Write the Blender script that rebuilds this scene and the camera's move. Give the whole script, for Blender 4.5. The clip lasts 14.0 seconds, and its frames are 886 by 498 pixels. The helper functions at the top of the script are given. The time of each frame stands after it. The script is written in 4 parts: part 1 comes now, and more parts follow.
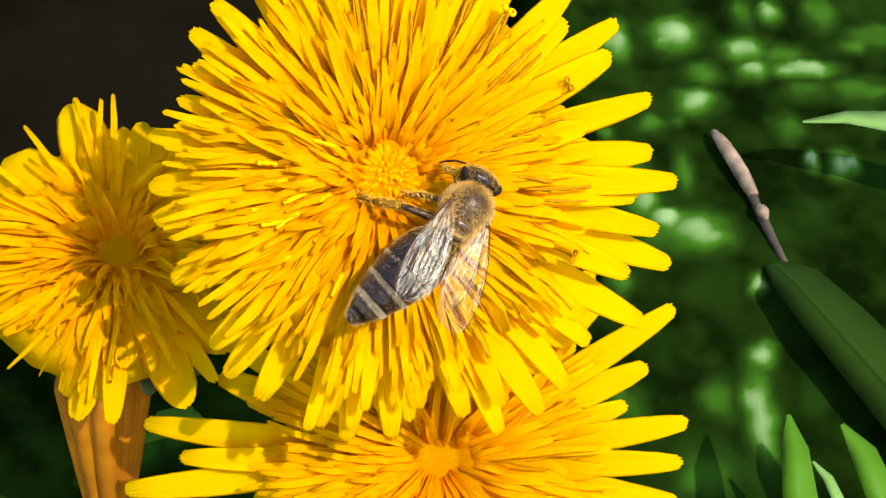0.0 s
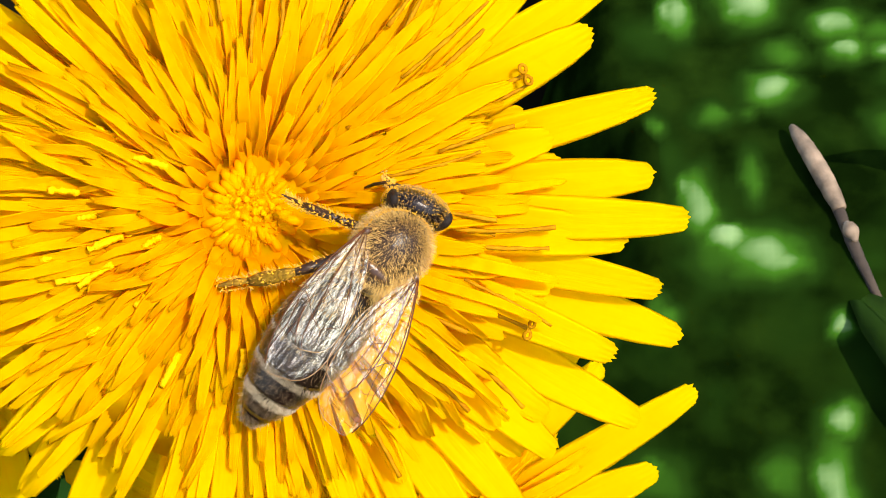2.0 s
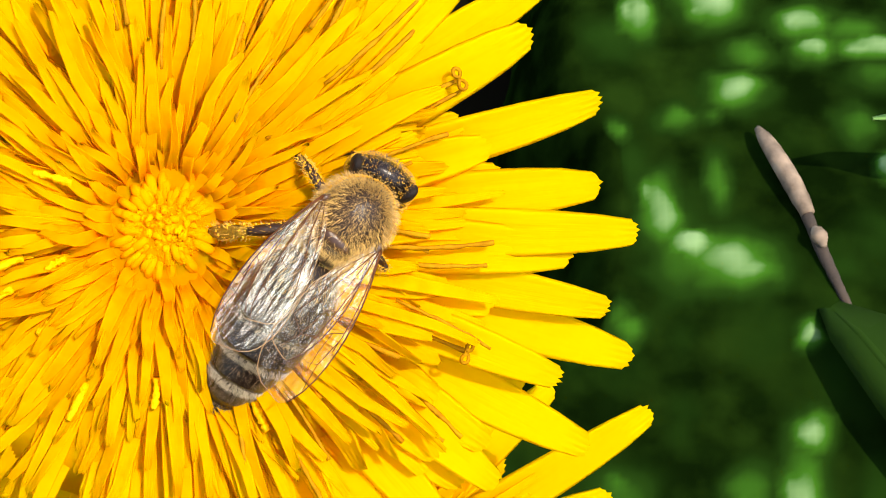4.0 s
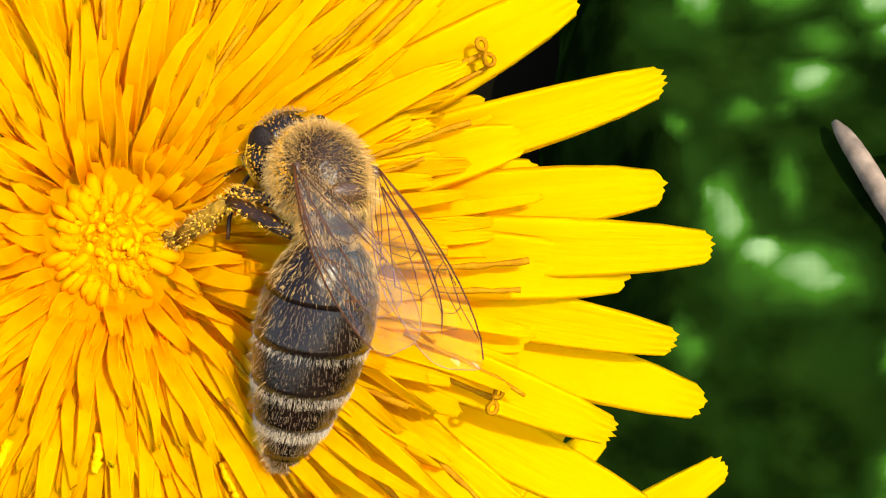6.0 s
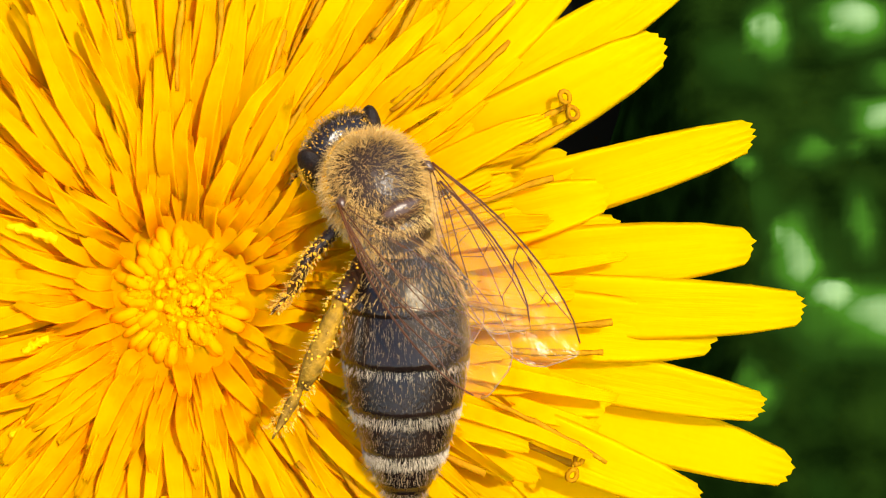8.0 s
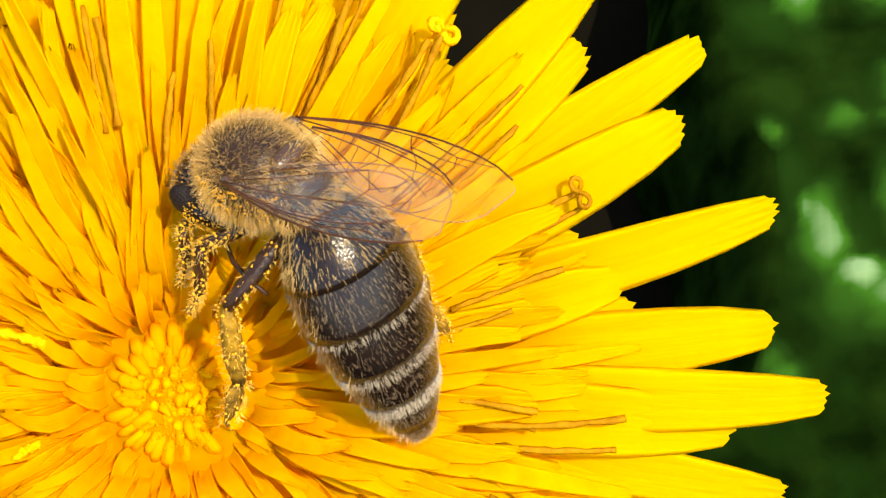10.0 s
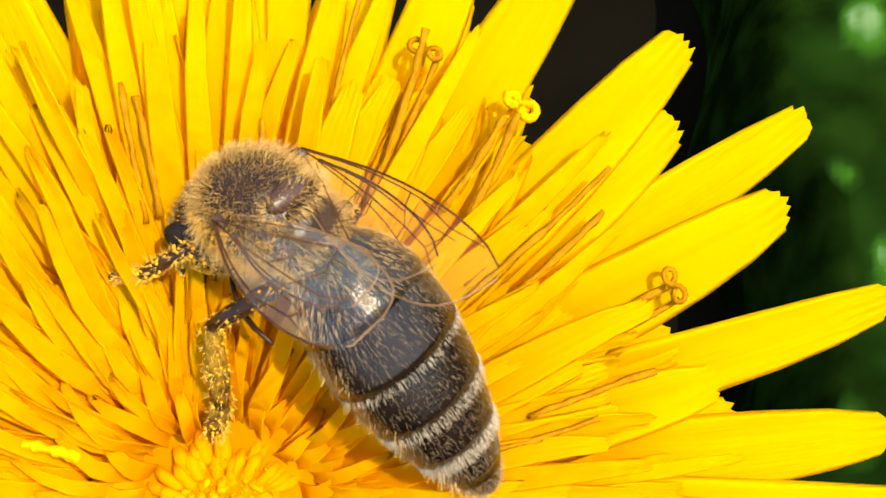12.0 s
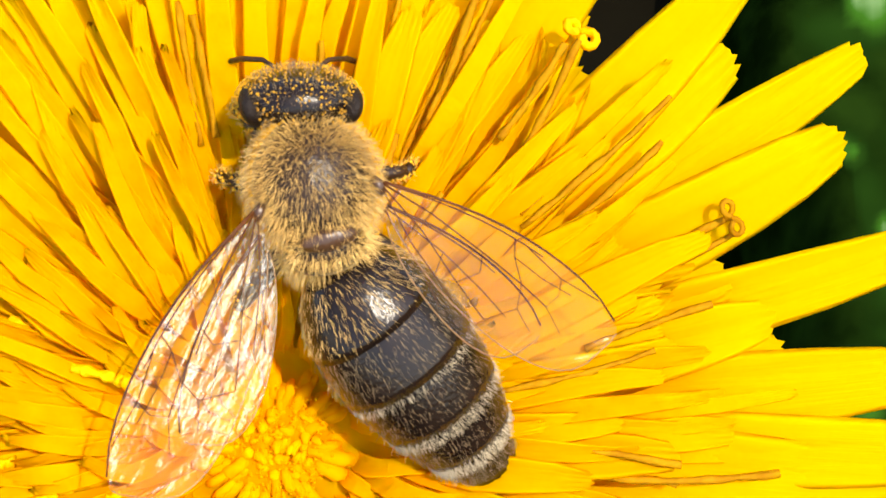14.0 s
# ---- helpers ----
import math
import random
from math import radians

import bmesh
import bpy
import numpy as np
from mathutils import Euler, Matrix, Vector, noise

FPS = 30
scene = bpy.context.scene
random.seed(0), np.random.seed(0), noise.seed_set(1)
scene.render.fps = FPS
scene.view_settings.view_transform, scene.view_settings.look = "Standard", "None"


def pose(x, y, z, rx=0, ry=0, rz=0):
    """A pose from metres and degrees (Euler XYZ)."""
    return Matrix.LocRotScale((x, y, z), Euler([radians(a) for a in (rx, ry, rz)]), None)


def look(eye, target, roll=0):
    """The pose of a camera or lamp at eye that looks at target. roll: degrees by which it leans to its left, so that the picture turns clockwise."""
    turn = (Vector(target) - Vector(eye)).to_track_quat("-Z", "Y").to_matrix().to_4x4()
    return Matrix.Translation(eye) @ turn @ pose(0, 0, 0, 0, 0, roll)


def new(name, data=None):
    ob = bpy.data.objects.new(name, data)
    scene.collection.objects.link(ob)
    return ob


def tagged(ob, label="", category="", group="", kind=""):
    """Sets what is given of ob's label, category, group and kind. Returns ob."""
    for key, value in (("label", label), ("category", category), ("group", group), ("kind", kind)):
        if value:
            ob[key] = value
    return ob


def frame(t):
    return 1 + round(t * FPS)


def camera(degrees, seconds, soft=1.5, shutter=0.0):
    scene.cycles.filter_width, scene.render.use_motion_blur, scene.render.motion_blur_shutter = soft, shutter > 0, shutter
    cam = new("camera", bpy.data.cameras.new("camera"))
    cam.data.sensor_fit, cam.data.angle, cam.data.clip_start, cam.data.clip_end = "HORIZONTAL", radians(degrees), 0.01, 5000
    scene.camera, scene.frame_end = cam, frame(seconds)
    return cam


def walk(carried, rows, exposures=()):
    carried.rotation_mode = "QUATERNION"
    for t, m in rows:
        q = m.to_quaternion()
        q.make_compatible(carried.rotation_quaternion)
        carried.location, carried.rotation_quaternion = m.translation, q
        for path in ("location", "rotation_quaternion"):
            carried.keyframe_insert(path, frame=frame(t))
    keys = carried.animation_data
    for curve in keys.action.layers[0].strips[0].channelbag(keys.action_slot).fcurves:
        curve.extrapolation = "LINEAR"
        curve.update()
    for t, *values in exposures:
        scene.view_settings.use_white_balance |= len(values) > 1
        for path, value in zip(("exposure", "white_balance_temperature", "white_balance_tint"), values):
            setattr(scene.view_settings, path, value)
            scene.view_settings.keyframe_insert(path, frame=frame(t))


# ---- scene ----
# The camera: a telephone held over the flower, carried closer
FIELD = 34.0
cam = camera(FIELD, 14.0, soft=0.8)
cam.data.dof.use_dof = True
cam.data.dof.focus_distance = 0.063
cam.data.dof.aperture_fstop = 480.0

# seconds, eye in metres, turn in degrees
PATH = [
    (0, 0.00516, -0.06150, 0.15129, 35.98, 0.87, 0.31),
    (0.5, 0.01101, -0.04895, 0.13542, 36.61, 3.37, 1.09),
    (1, 0.01007, -0.04244, 0.12766, 36.42, 3.70, 1.75),
    (1.5, 0.01316, -0.04047, 0.12549, 36.16, 3.99, 2.81),
    (2, 0.01526, -0.03881, 0.12763, 35.08, 4.21, 3.77),
    (2.5, 0.01509, -0.03985, 0.12796, 35.10, 3.73, 3.33),
    (3, 0.01578, -0.03951, 0.12583, 35.34, 3.88, 3.14),
    (3.5, 0.01687, -0.03573, 0.12473, 34.69, 3.86, 3.28),
    (3.7, 0.01690, -0.03593, 0.12468, 35.10, 3.84, 2.73),
    (5.8, 0.01757, -0.02603, 0.11338, 35.01, 5.34, 4.17),
    (6, 0.01680, -0.02710, 0.11324, 35.23, 5.50, 3.99),
    (6.5, 0.01641, -0.02753, 0.11427, 35.31, 6.02, 4.51),
    (7, 0.01507, -0.02722, 0.11371, 36.00, 6.21, 4.98),
    (7.5, 0.01507, -0.02595, 0.11270, 36.16, 6.50, 5.20),
    (8, 0.01564, -0.02518, 0.11261, 36.30, 6.78, 5.67),
    (8.2, 0.01623, -0.02466, 0.11337, 35.88, 7.19, 5.87),
    (10.3, 0.01575, -0.01757, 0.11431, 31.74, 8.04, 6.05),
    (10.5, 0.01506, -0.01692, 0.11347, 31.60, 8.10, 6.26),
    (11, 0.01464, -0.01561, 0.11302, 31.79, 8.16, 6.43),
    (11.5, 0.01434, -0.01466, 0.11231, 32.54, 9.09, 6.86),
    (12, 0.01413, -0.01440, 0.11171, 33.00, 9.42, 6.71),
    (12.5, 0.01454, -0.01440, 0.11193, 33.06, 9.14, 7.09),
    (12.8, 0.01325, -0.01507, 0.11163, 34.60, 7.98, 6.28),
    (13, 0.01153, -0.01624, 0.11095, 35.70, 7.29, 5.92),
    (13.5, 0.01204, -0.01644, 0.11046, 34.96, 7.58, 6.11),
    (14, 0.01183, -0.01599, 0.11070, 32.84, 8.09, 6.79),
]
walk(cam, [(t, pose(x, y, z, a, b, c)) for t, x, y, z, a, b, c in PATH])

# ---- light: a high spring sun and a clear sky ----
SUN_TOWARDS = Vector((0.50, -0.27, 0.82)).normalized()
world = bpy.data.worlds.new("sky")
scene.world = world
world.use_nodes = True
wn = world.node_tree
sky = wn.nodes.new("ShaderNodeTexSky")
sky.sky_type = "NISHITA"
sky.sun_disc = False
sky.sun_elevation = math.asin(SUN_TOWARDS.z)
sky.sun_rotation = math.atan2(SUN_TOWARDS.x, SUN_TOWARDS.y)
wn.nodes["Background"].inputs["Strength"].default_value = 0.15
wn.links.new(sky.outputs[0], wn.nodes["Background"].inputs["Color"])
sun = new("sun", bpy.data.lights.new("sun", "SUN"))
sun.data.energy = 2.05
sun.data.angle = radians(0.55)
sun.data.color = (1.0, 0.955, 0.88)
sun.matrix_world = look(SUN_TOWARDS, (0, 0, 0))
scene.view_settings.exposure = 1.60
scene.view_settings.use_white_balance = True
scene.view_settings.white_balance_temperature = 7600
scene.view_settings.white_balance_tint = 10

MM = 0.001
# ---- materials ----


def material(name, colour, rough=0.5, dark=None, scale=800.0, bump=0.0, bump_scale=3000.0, through_light=0.0,
             spec=0.5, stretch=None, by_object=0.0, by_piece=0.0):
    """Principled surface with two scales of colour change and fine relief; through_light: share of light let through."""
    m = bpy.data.materials.new(name)
    m.use_nodes = True
    nt = m.node_tree
    n, l = nt.nodes, nt.links
    out, p = n["Material Output"], n["Principled BSDF"]
    p.inputs["Roughness"].default_value = rough
    p.inputs["Specular IOR Level"].default_value = spec
    co = n.new("ShaderNodeTexCoord")
    vec = co.outputs["Object"]
    if stretch:
        mp = n.new("ShaderNodeMapping")
        mp.inputs["Scale"].default_value = stretch
        l.new(vec, mp.inputs["Vector"])
        vec = mp.outputs["Vector"]
    big, fine = n.new("ShaderNodeTexNoise"), n.new("ShaderNodeTexNoise")
    big.inputs["Scale"].default_value = scale * 0.25
    fine.inputs["Scale"].default_value = scale
    fine.inputs["Detail"].default_value = 5
    l.new(vec, big.inputs["Vector"])
    l.new(vec, fine.inputs["Vector"])
    add = n.new("ShaderNodeMath")
    add.operation = "ADD"
    l.new(big.outputs["Fac"], add.inputs[0])
    l.new(fine.outputs["Fac"], add.inputs[1])
    fac = add.outputs[0]
    if by_piece:
        isle, part_of = n.new("ShaderNodeNewGeometry"), n.new("ShaderNodeMath")
        part_of.operation = "MULTIPLY_ADD"
        part_of.inputs[1].default_value = by_piece
        l.new(isle.outputs["Random Per Island"], part_of.inputs[0])
        l.new(fac, part_of.inputs[2])
        fac = part_of.outputs[0]
    if by_object:
        info = n.new("ShaderNodeObjectInfo")
        mul = n.new("ShaderNodeMath")
        mul.operation = "MULTIPLY_ADD"
        mul.inputs[1].default_value = by_object
        l.new(info.outputs["Random"], mul.inputs[0])
        l.new(fac, mul.inputs[2])
        fac = mul.outputs[0]
    ramp = n.new("ShaderNodeMapRange")
    ramp.inputs["From Min"].default_value = 0.65
    ramp.inputs["From Max"].default_value = 1.35 + by_object + by_piece
    l.new(fac, ramp.inputs["Value"])
    mix = n.new("ShaderNodeMix")
    mix.data_type = "RGBA"
    dark = dark or tuple(0.7 * c for c in colour)
    mix.inputs["A"].default_value = (*dark, 1)
    mix.inputs["B"].default_value = (*colour, 1)
    l.new(ramp.outputs[0], mix.inputs["Factor"])
    l.new(mix.outputs["Result"], p.inputs["Base Color"])
    if bump:
        rel = n.new("ShaderNodeTexNoise")
        rel.inputs["Scale"].default_value = bump_scale
        rel.inputs["Detail"].default_value = 4
        l.new(vec, rel.inputs["Vector"])
        b = n.new("ShaderNodeBump")
        b.inputs["Strength"].default_value = bump
        b.inputs["Distance"].default_value = 0.0002
        l.new(rel.outputs["Fac"], b.inputs["Height"])
        l.new(b.outputs["Normal"], p.inputs["Normal"])
    if through_light:
        tr = n.new("ShaderNodeBsdfTranslucent")
        l.new(mix.outputs["Result"], tr.inputs["Color"])
        mx = n.new("ShaderNodeMixShader")
        mx.inputs["Fac"].default_value = through_light
        l.new(p.outputs[0], mx.inputs[1])
        l.new(tr.outputs[0], mx.inputs[2])
        l.new(mx.outputs[0], out.inputs["Surface"])
    return m


def petal_material(name, root, tip, reach, along=(0.05, 1.0, 0.6)):
    """Ray floret: orange at the root to lemon at the tip, with fine lengthwise streaks, letting half the light through."""
    m = material(name, tip, 0.5, root, 2600, 0.45, 4200, 0.73, spec=0.05, stretch=along)
    n, l = m.node_tree.nodes, m.node_tree.links
    ramp = [k for k in n if k.bl_idname == "ShaderNodeMapRange"][0]
    streak = [k for k in n if k.bl_idname == "ShaderNodeMath"][0]
    co = [k for k in n if k.bl_idname == "ShaderNodeTexCoord"][0]
    far, info, isle = n.new("ShaderNodeVectorMath"), n.new("ShaderNodeObjectInfo"), n.new("ShaderNodeNewGeometry")
    far.operation = "LENGTH"
    l.new(co.outputs["Object"], far.inputs[0])
    outward = n.new("ShaderNodeMapRange")
    outward.inputs["From Min"].default_value = reach[0]
    outward.inputs["From Max"].default_value = reach[1]
    l.new(far.outputs["Value"], outward.inputs["Value"])
    a1, a2 = n.new("ShaderNodeMath"), n.new("ShaderNodeMath")
    a1.operation = a2.operation = "MULTIPLY_ADD"
    a1.inputs[1].default_value = 1.2
    a2.inputs[1].default_value = 0.28
    l.new(streak.outputs[0], a1.inputs[0])
    l.new(outward.outputs[0], a1.inputs[2])
    both = n.new("ShaderNodeMath")
    both.operation = "ADD"
    l.new(info.outputs["Random"], both.inputs[0])
    l.new(isle.outputs["Random Per Island"], both.inputs[1])
    l.new(both.outputs[0], a2.inputs[0])
    l.new(a1.outputs[0], a2.inputs[2])
    l.new(a2.outputs[0], ramp.inputs["Value"])
    ramp.inputs["From Min"].default_value = 0.95
    ramp.inputs["From Max"].default_value = 2.40
    # light crosses both skins of a floret, so each skin takes less than the whole colour
    skin = n.new("ShaderNodeMix")
    skin.data_type = "RGBA"
    skin.inputs["A"].default_value = (root[0] ** 0.5, root[1] ** 0.75, root[2] ** 0.9, 1)
    skin.inputs["B"].default_value = (tip[0] ** 0.5, tip[1] ** 0.75, tip[2] ** 0.9, 1)
    l.new(ramp.outputs[0], skin.inputs["Factor"])
    l.new(skin.outputs["Result"], [k for k in n if k.bl_idname == "ShaderNodeBsdfTranslucent"][0].inputs["Color"])
    return m


PETAL_OUTER = petal_material("petal_yellow", (0.97, 0.50, 0.001), (0.96, 0.69, 0.001), (0.003, 0.017))
PETAL_INNER = petal_material("petal_deep_yellow", (0.97, 0.47, 0.001), (0.96, 0.665, 0.001), (0.002, 0.014))
PETAL_MASS = petal_material("floret_yellow", (0.97, 0.47, 0.001), (0.96, 0.665, 0.001), (0.002, 0.014), (0.7, 0.7, 0.7))
PETAL_AGED = petal_material("petal_aged", (0.95, 0.42, 0.001), (0.95, 0.68, 0.001), (0.003, 0.014))
BUTTON = material("young_floret", (0.97, 0.68, 0.003), 0.6, (0.97, 0.52, 0.002), 1500, 0.5, 5000, 0.6, spec=0.06, by_object=0.5)
TONGUE = material("tongue_orange", (0.97, 0.66, 0.002), 0.6, (0.97, 0.48, 0.001), 900, 0.3, 3000, 0.65, spec=0.06, by_object=0.4)
STYLE = material("style_ochre", (0.52, 0.26, 0.006), 0.6, (0.34, 0.13, 0.004), 2500, 0.5, 6000, 0.2, spec=0.05)
STYLE_BRIGHT = material("style_yellow", (0.95, 0.60, 0.012), 0.7, (0.90, 0.42, 0.006), 2500, 0.8, 5000, 0.3, spec=0.05)
POLLEN = material("pollen", (0.88, 0.48, 0.012), 0.8, (0.60, 0.26, 0.010), 4000, by_piece=0.6)
STEM = material("stem_green", (0.16, 0.24, 0.05), 0.5, (0.20, 0.12, 0.06), 300, 0.2, 2000, 0.1)
BRACT = material("bract_green", (0.09, 0.16, 0.04), 0.5, (0.05, 0.09, 0.02), 500, 0.2, 2000, 0.15)
FADED = material("faded_petal", (0.72, 0.30, 0.006), 0.6, (0.46, 0.15, 0.005), 400, 0.3, 2000, 0.45)
CHITIN = material("chitin_black", (0.016, 0.008, 0.005), 0.20, (0.007, 0.004, 0.003), 1500, 0.14, 9000, spec=0.34)
CHITIN_BROWN = material("chitin_brown", (0.042, 0.021, 0.010), 0.30, (0.018, 0.009, 0.006), 1200, 0.25, 6000, spec=0.3)
EYE = material("eye_black", (0.016, 0.009, 0.006), 0.5, (0.007, 0.004, 0.003), 3000, 0.4, 14000, spec=0.16)
SCUTE = material("plate_brown", (0.085, 0.036, 0.017), 0.30, (0.04, 0.018, 0.009), 1200, 0.2, 6000, spec=0.5)
FUR = material("fur_tan", (0.84, 0.55, 0.17), 0.6, (0.30, 0.155, 0.038), 900, by_piece=1.0)
FUR_GOLD = material("fur_golden", (0.86, 0.55, 0.09), 0.6, (0.40, 0.20, 0.03), 900, by_piece=0.8)
FUR_GREY = material("fur_grey", (0.58, 0.48, 0.31), 0.6, (0.26, 0.20, 0.13), 900, by_piece=0.8)
FUR_DARK = material("fur_brown", (0.36, 0.25, 0.12), 0.7, (0.08, 0.045, 0.02), 900, by_piece=0.8)
LEG_MAT = material("leg_brown", (0.055, 0.020, 0.006), 0.34, (0.014, 0.006, 0.003), 1500, 0.2, 8000, spec=0.3)
LEG_DUSTED = material("leg_dusted", (0.38, 0.20, 0.014), 0.65, (0.014, 0.006, 0.003), 2600, 0.6, 5000, spec=0.15)
VEIN = material("vein_brown", (0.11, 0.034, 0.008), 0.45, (0.045, 0.014, 0.005), 1500, 0.3, 5000, spec=0.15)
# deep shade under the plants is put into the soil's near-black colour
SHADED_SOIL = material("soil", (0.0070, 0.0060, 0.0034), 0.95, (0.0034, 0.0028, 0.0016), 60, 0.6, 300, spec=0.0)
# green darkened in the colour itself, for a blade standing in shade
LEAF_SHADED = material("leaf_shaded", (0.022, 0.060, 0.006), 0.6, (0.010, 0.030, 0.003), 120, 0.3, 700, 0.25, spec=0.04, by_object=0.6)
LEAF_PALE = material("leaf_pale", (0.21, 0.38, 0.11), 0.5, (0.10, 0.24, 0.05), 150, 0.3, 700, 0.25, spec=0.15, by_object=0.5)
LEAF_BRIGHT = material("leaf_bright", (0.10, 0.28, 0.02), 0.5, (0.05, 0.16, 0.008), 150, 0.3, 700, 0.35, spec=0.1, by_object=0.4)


def undergrowth_material(name):
    """Undergrowth mottled in soft patches, the shade between plants put into its dark colour."""
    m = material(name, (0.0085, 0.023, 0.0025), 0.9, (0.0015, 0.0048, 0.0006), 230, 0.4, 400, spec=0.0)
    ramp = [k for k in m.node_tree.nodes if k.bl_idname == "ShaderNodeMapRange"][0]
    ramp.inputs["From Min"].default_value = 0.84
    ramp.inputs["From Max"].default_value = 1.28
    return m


SHADED_UNDERGROWTH = undergrowth_material("undergrowth_shaded")
mn, ml = SHADED_UNDERGROWTH.node_tree.nodes, SHADED_UNDERGROWTH.node_tree.links
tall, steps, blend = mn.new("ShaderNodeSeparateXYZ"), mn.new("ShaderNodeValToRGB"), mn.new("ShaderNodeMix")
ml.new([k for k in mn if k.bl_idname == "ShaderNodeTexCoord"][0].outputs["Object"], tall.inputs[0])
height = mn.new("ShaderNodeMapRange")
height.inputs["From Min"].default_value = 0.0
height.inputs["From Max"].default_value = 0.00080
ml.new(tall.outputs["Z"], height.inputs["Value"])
# height picks the colour: low ground painted shade-dark, mounds green to pale like blurred leaves
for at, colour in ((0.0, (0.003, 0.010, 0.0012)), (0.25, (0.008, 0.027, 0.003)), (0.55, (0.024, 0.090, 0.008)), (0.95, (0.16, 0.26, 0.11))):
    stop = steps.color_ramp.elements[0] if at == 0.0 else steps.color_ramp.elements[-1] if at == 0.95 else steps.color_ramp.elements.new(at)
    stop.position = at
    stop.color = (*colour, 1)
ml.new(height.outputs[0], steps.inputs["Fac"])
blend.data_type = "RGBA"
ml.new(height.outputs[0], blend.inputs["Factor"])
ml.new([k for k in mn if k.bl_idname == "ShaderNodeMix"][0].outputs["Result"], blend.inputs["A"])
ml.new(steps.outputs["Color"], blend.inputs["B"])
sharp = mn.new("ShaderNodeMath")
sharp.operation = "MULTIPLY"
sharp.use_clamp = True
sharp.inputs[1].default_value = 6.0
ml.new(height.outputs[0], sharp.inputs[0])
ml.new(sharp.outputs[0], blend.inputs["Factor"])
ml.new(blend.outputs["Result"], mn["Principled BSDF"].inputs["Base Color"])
STRAW_DARK = material("rotted_stalk", (0.055, 0.036, 0.024), 0.85, (0.020, 0.013, 0.009), 700, 0.5, 1500)
STRAW = material("dead_stalk", (0.32, 0.23, 0.16), 0.8, (0.06, 0.04, 0.025), 700, 0.6, 1500)


def wing_membrane():
    """Clear, slightly smoky film with a silvery, faintly coloured gloss."""
    m = bpy.data.materials.new("wing_membrane")
    m.use_nodes = True
    n, l = m.node_tree.nodes, m.node_tree.links
    out = n["Material Output"]
    n.remove(n["Principled BSDF"])
    clear, gloss, mix = n.new("ShaderNodeBsdfTransparent"), n.new("ShaderNodeBsdfGlossy"), n.new("ShaderNodeMixShader")
    clear.inputs["Color"].default_value = (0.975, 0.95, 0.89, 1)
    gloss.distribution = "BECKMANN"
    gloss.inputs["Roughness"].default_value = 0.25
    co, ns, hue = n.new("ShaderNodeTexCoord"), n.new("ShaderNodeTexNoise"), n.new("ShaderNodeHueSaturation")
    ns.inputs["Scale"].default_value = 900
    l.new(co.outputs["Object"], ns.inputs["Vector"])
    hue.inputs["Saturation"].default_value = 0.16
    l.new(ns.outputs["Color"], hue.inputs["Color"])
    hue.inputs["Value"].default_value = 1.5
    warm = n.new("ShaderNodeMix")
    warm.data_type = "RGBA"
    warm.blend_type = "MULTIPLY"
    warm.inputs["Factor"].default_value = 1.0
    warm.inputs["B"].default_value = (0.84, 0.93, 1.0, 1)
    l.new(hue.outputs["Color"], warm.inputs["A"])
    l.new(warm.outputs["Result"], gloss.inputs["Color"])
    ripple, b = n.new("ShaderNodeTexNoise"), n.new("ShaderNodeBump")
    ripple.inputs["Scale"].default_value = 1700
    ripple.inputs["Detail"].default_value = 5
    lengthwise = n.new("ShaderNodeMapping")
    lengthwise.inputs["Scale"].default_value = (1.0, 0.28, 1.0)
    l.new(co.outputs["Object"], lengthwise.inputs["Vector"])
    l.new(lengthwise.outputs["Vector"], ripple.inputs["Vector"])
    b.inputs["Strength"].default_value = 0.55
    b.inputs["Distance"].default_value = 0.0003
    l.new(ripple.outputs["Fac"], b.inputs["Height"])
    l.new(b.outputs["Normal"], gloss.inputs["Normal"])
    fr = n.new("ShaderNodeFresnel")
    fr.inputs["IOR"].default_value = 1.6
    mul = n.new("ShaderNodeMath")
    mul.operation = "MULTIPLY_ADD"
    mul.inputs[1].default_value = 0.04
    mul.inputs[2].default_value = 0.013
    l.new(fr.outputs[0], mul.inputs[0])
    l.new(mul.outputs[0], mix.inputs["Fac"])
    l.new(clear.outputs[0], mix.inputs[1])
    l.new(gloss.outputs[0], mix.inputs[2])
    # the film scatters a little light of its own, seen where it lies over the dark body
    milk, both = n.new("ShaderNodeBsdfDiffuse"), n.new("ShaderNodeMixShader")
    milk.inputs["Color"].default_value = (0.58, 0.42, 0.25, 1)
    both.inputs["Fac"].default_value = 0.019
    l.new(mix.outputs[0], both.inputs[1])
    l.new(milk.outputs[0], both.inputs[2])
    l.new(both.outputs[0], out.inputs["Surface"])
    return m


MEMBRANE = wing_membrane()
RIM = material("wing_rim", (0.42, 0.24, 0.10), 0.22, (0.26, 0.13, 0.05), 1500, 0.3, 5000, 0.3, spec=0.7)

# ---- shapes ----


def mesh_of(name, verts, faces, mat, smooth=True):
    me = bpy.data.meshes.new(name)
    me.from_pydata([tuple(v) for v in verts], [], faces)
    me.materials.append(mat)
    if smooth:
        me.polygons.foreach_set("use_smooth", [True] * len(me.polygons))
    me.update()
    return me


def part(name, data, parent, label="", m=None):
    ob = new(name, data)
    ob.parent = parent
    if m is not None:
        ob.matrix_basis = m
    if label:
        tagged(ob, label)
    return ob


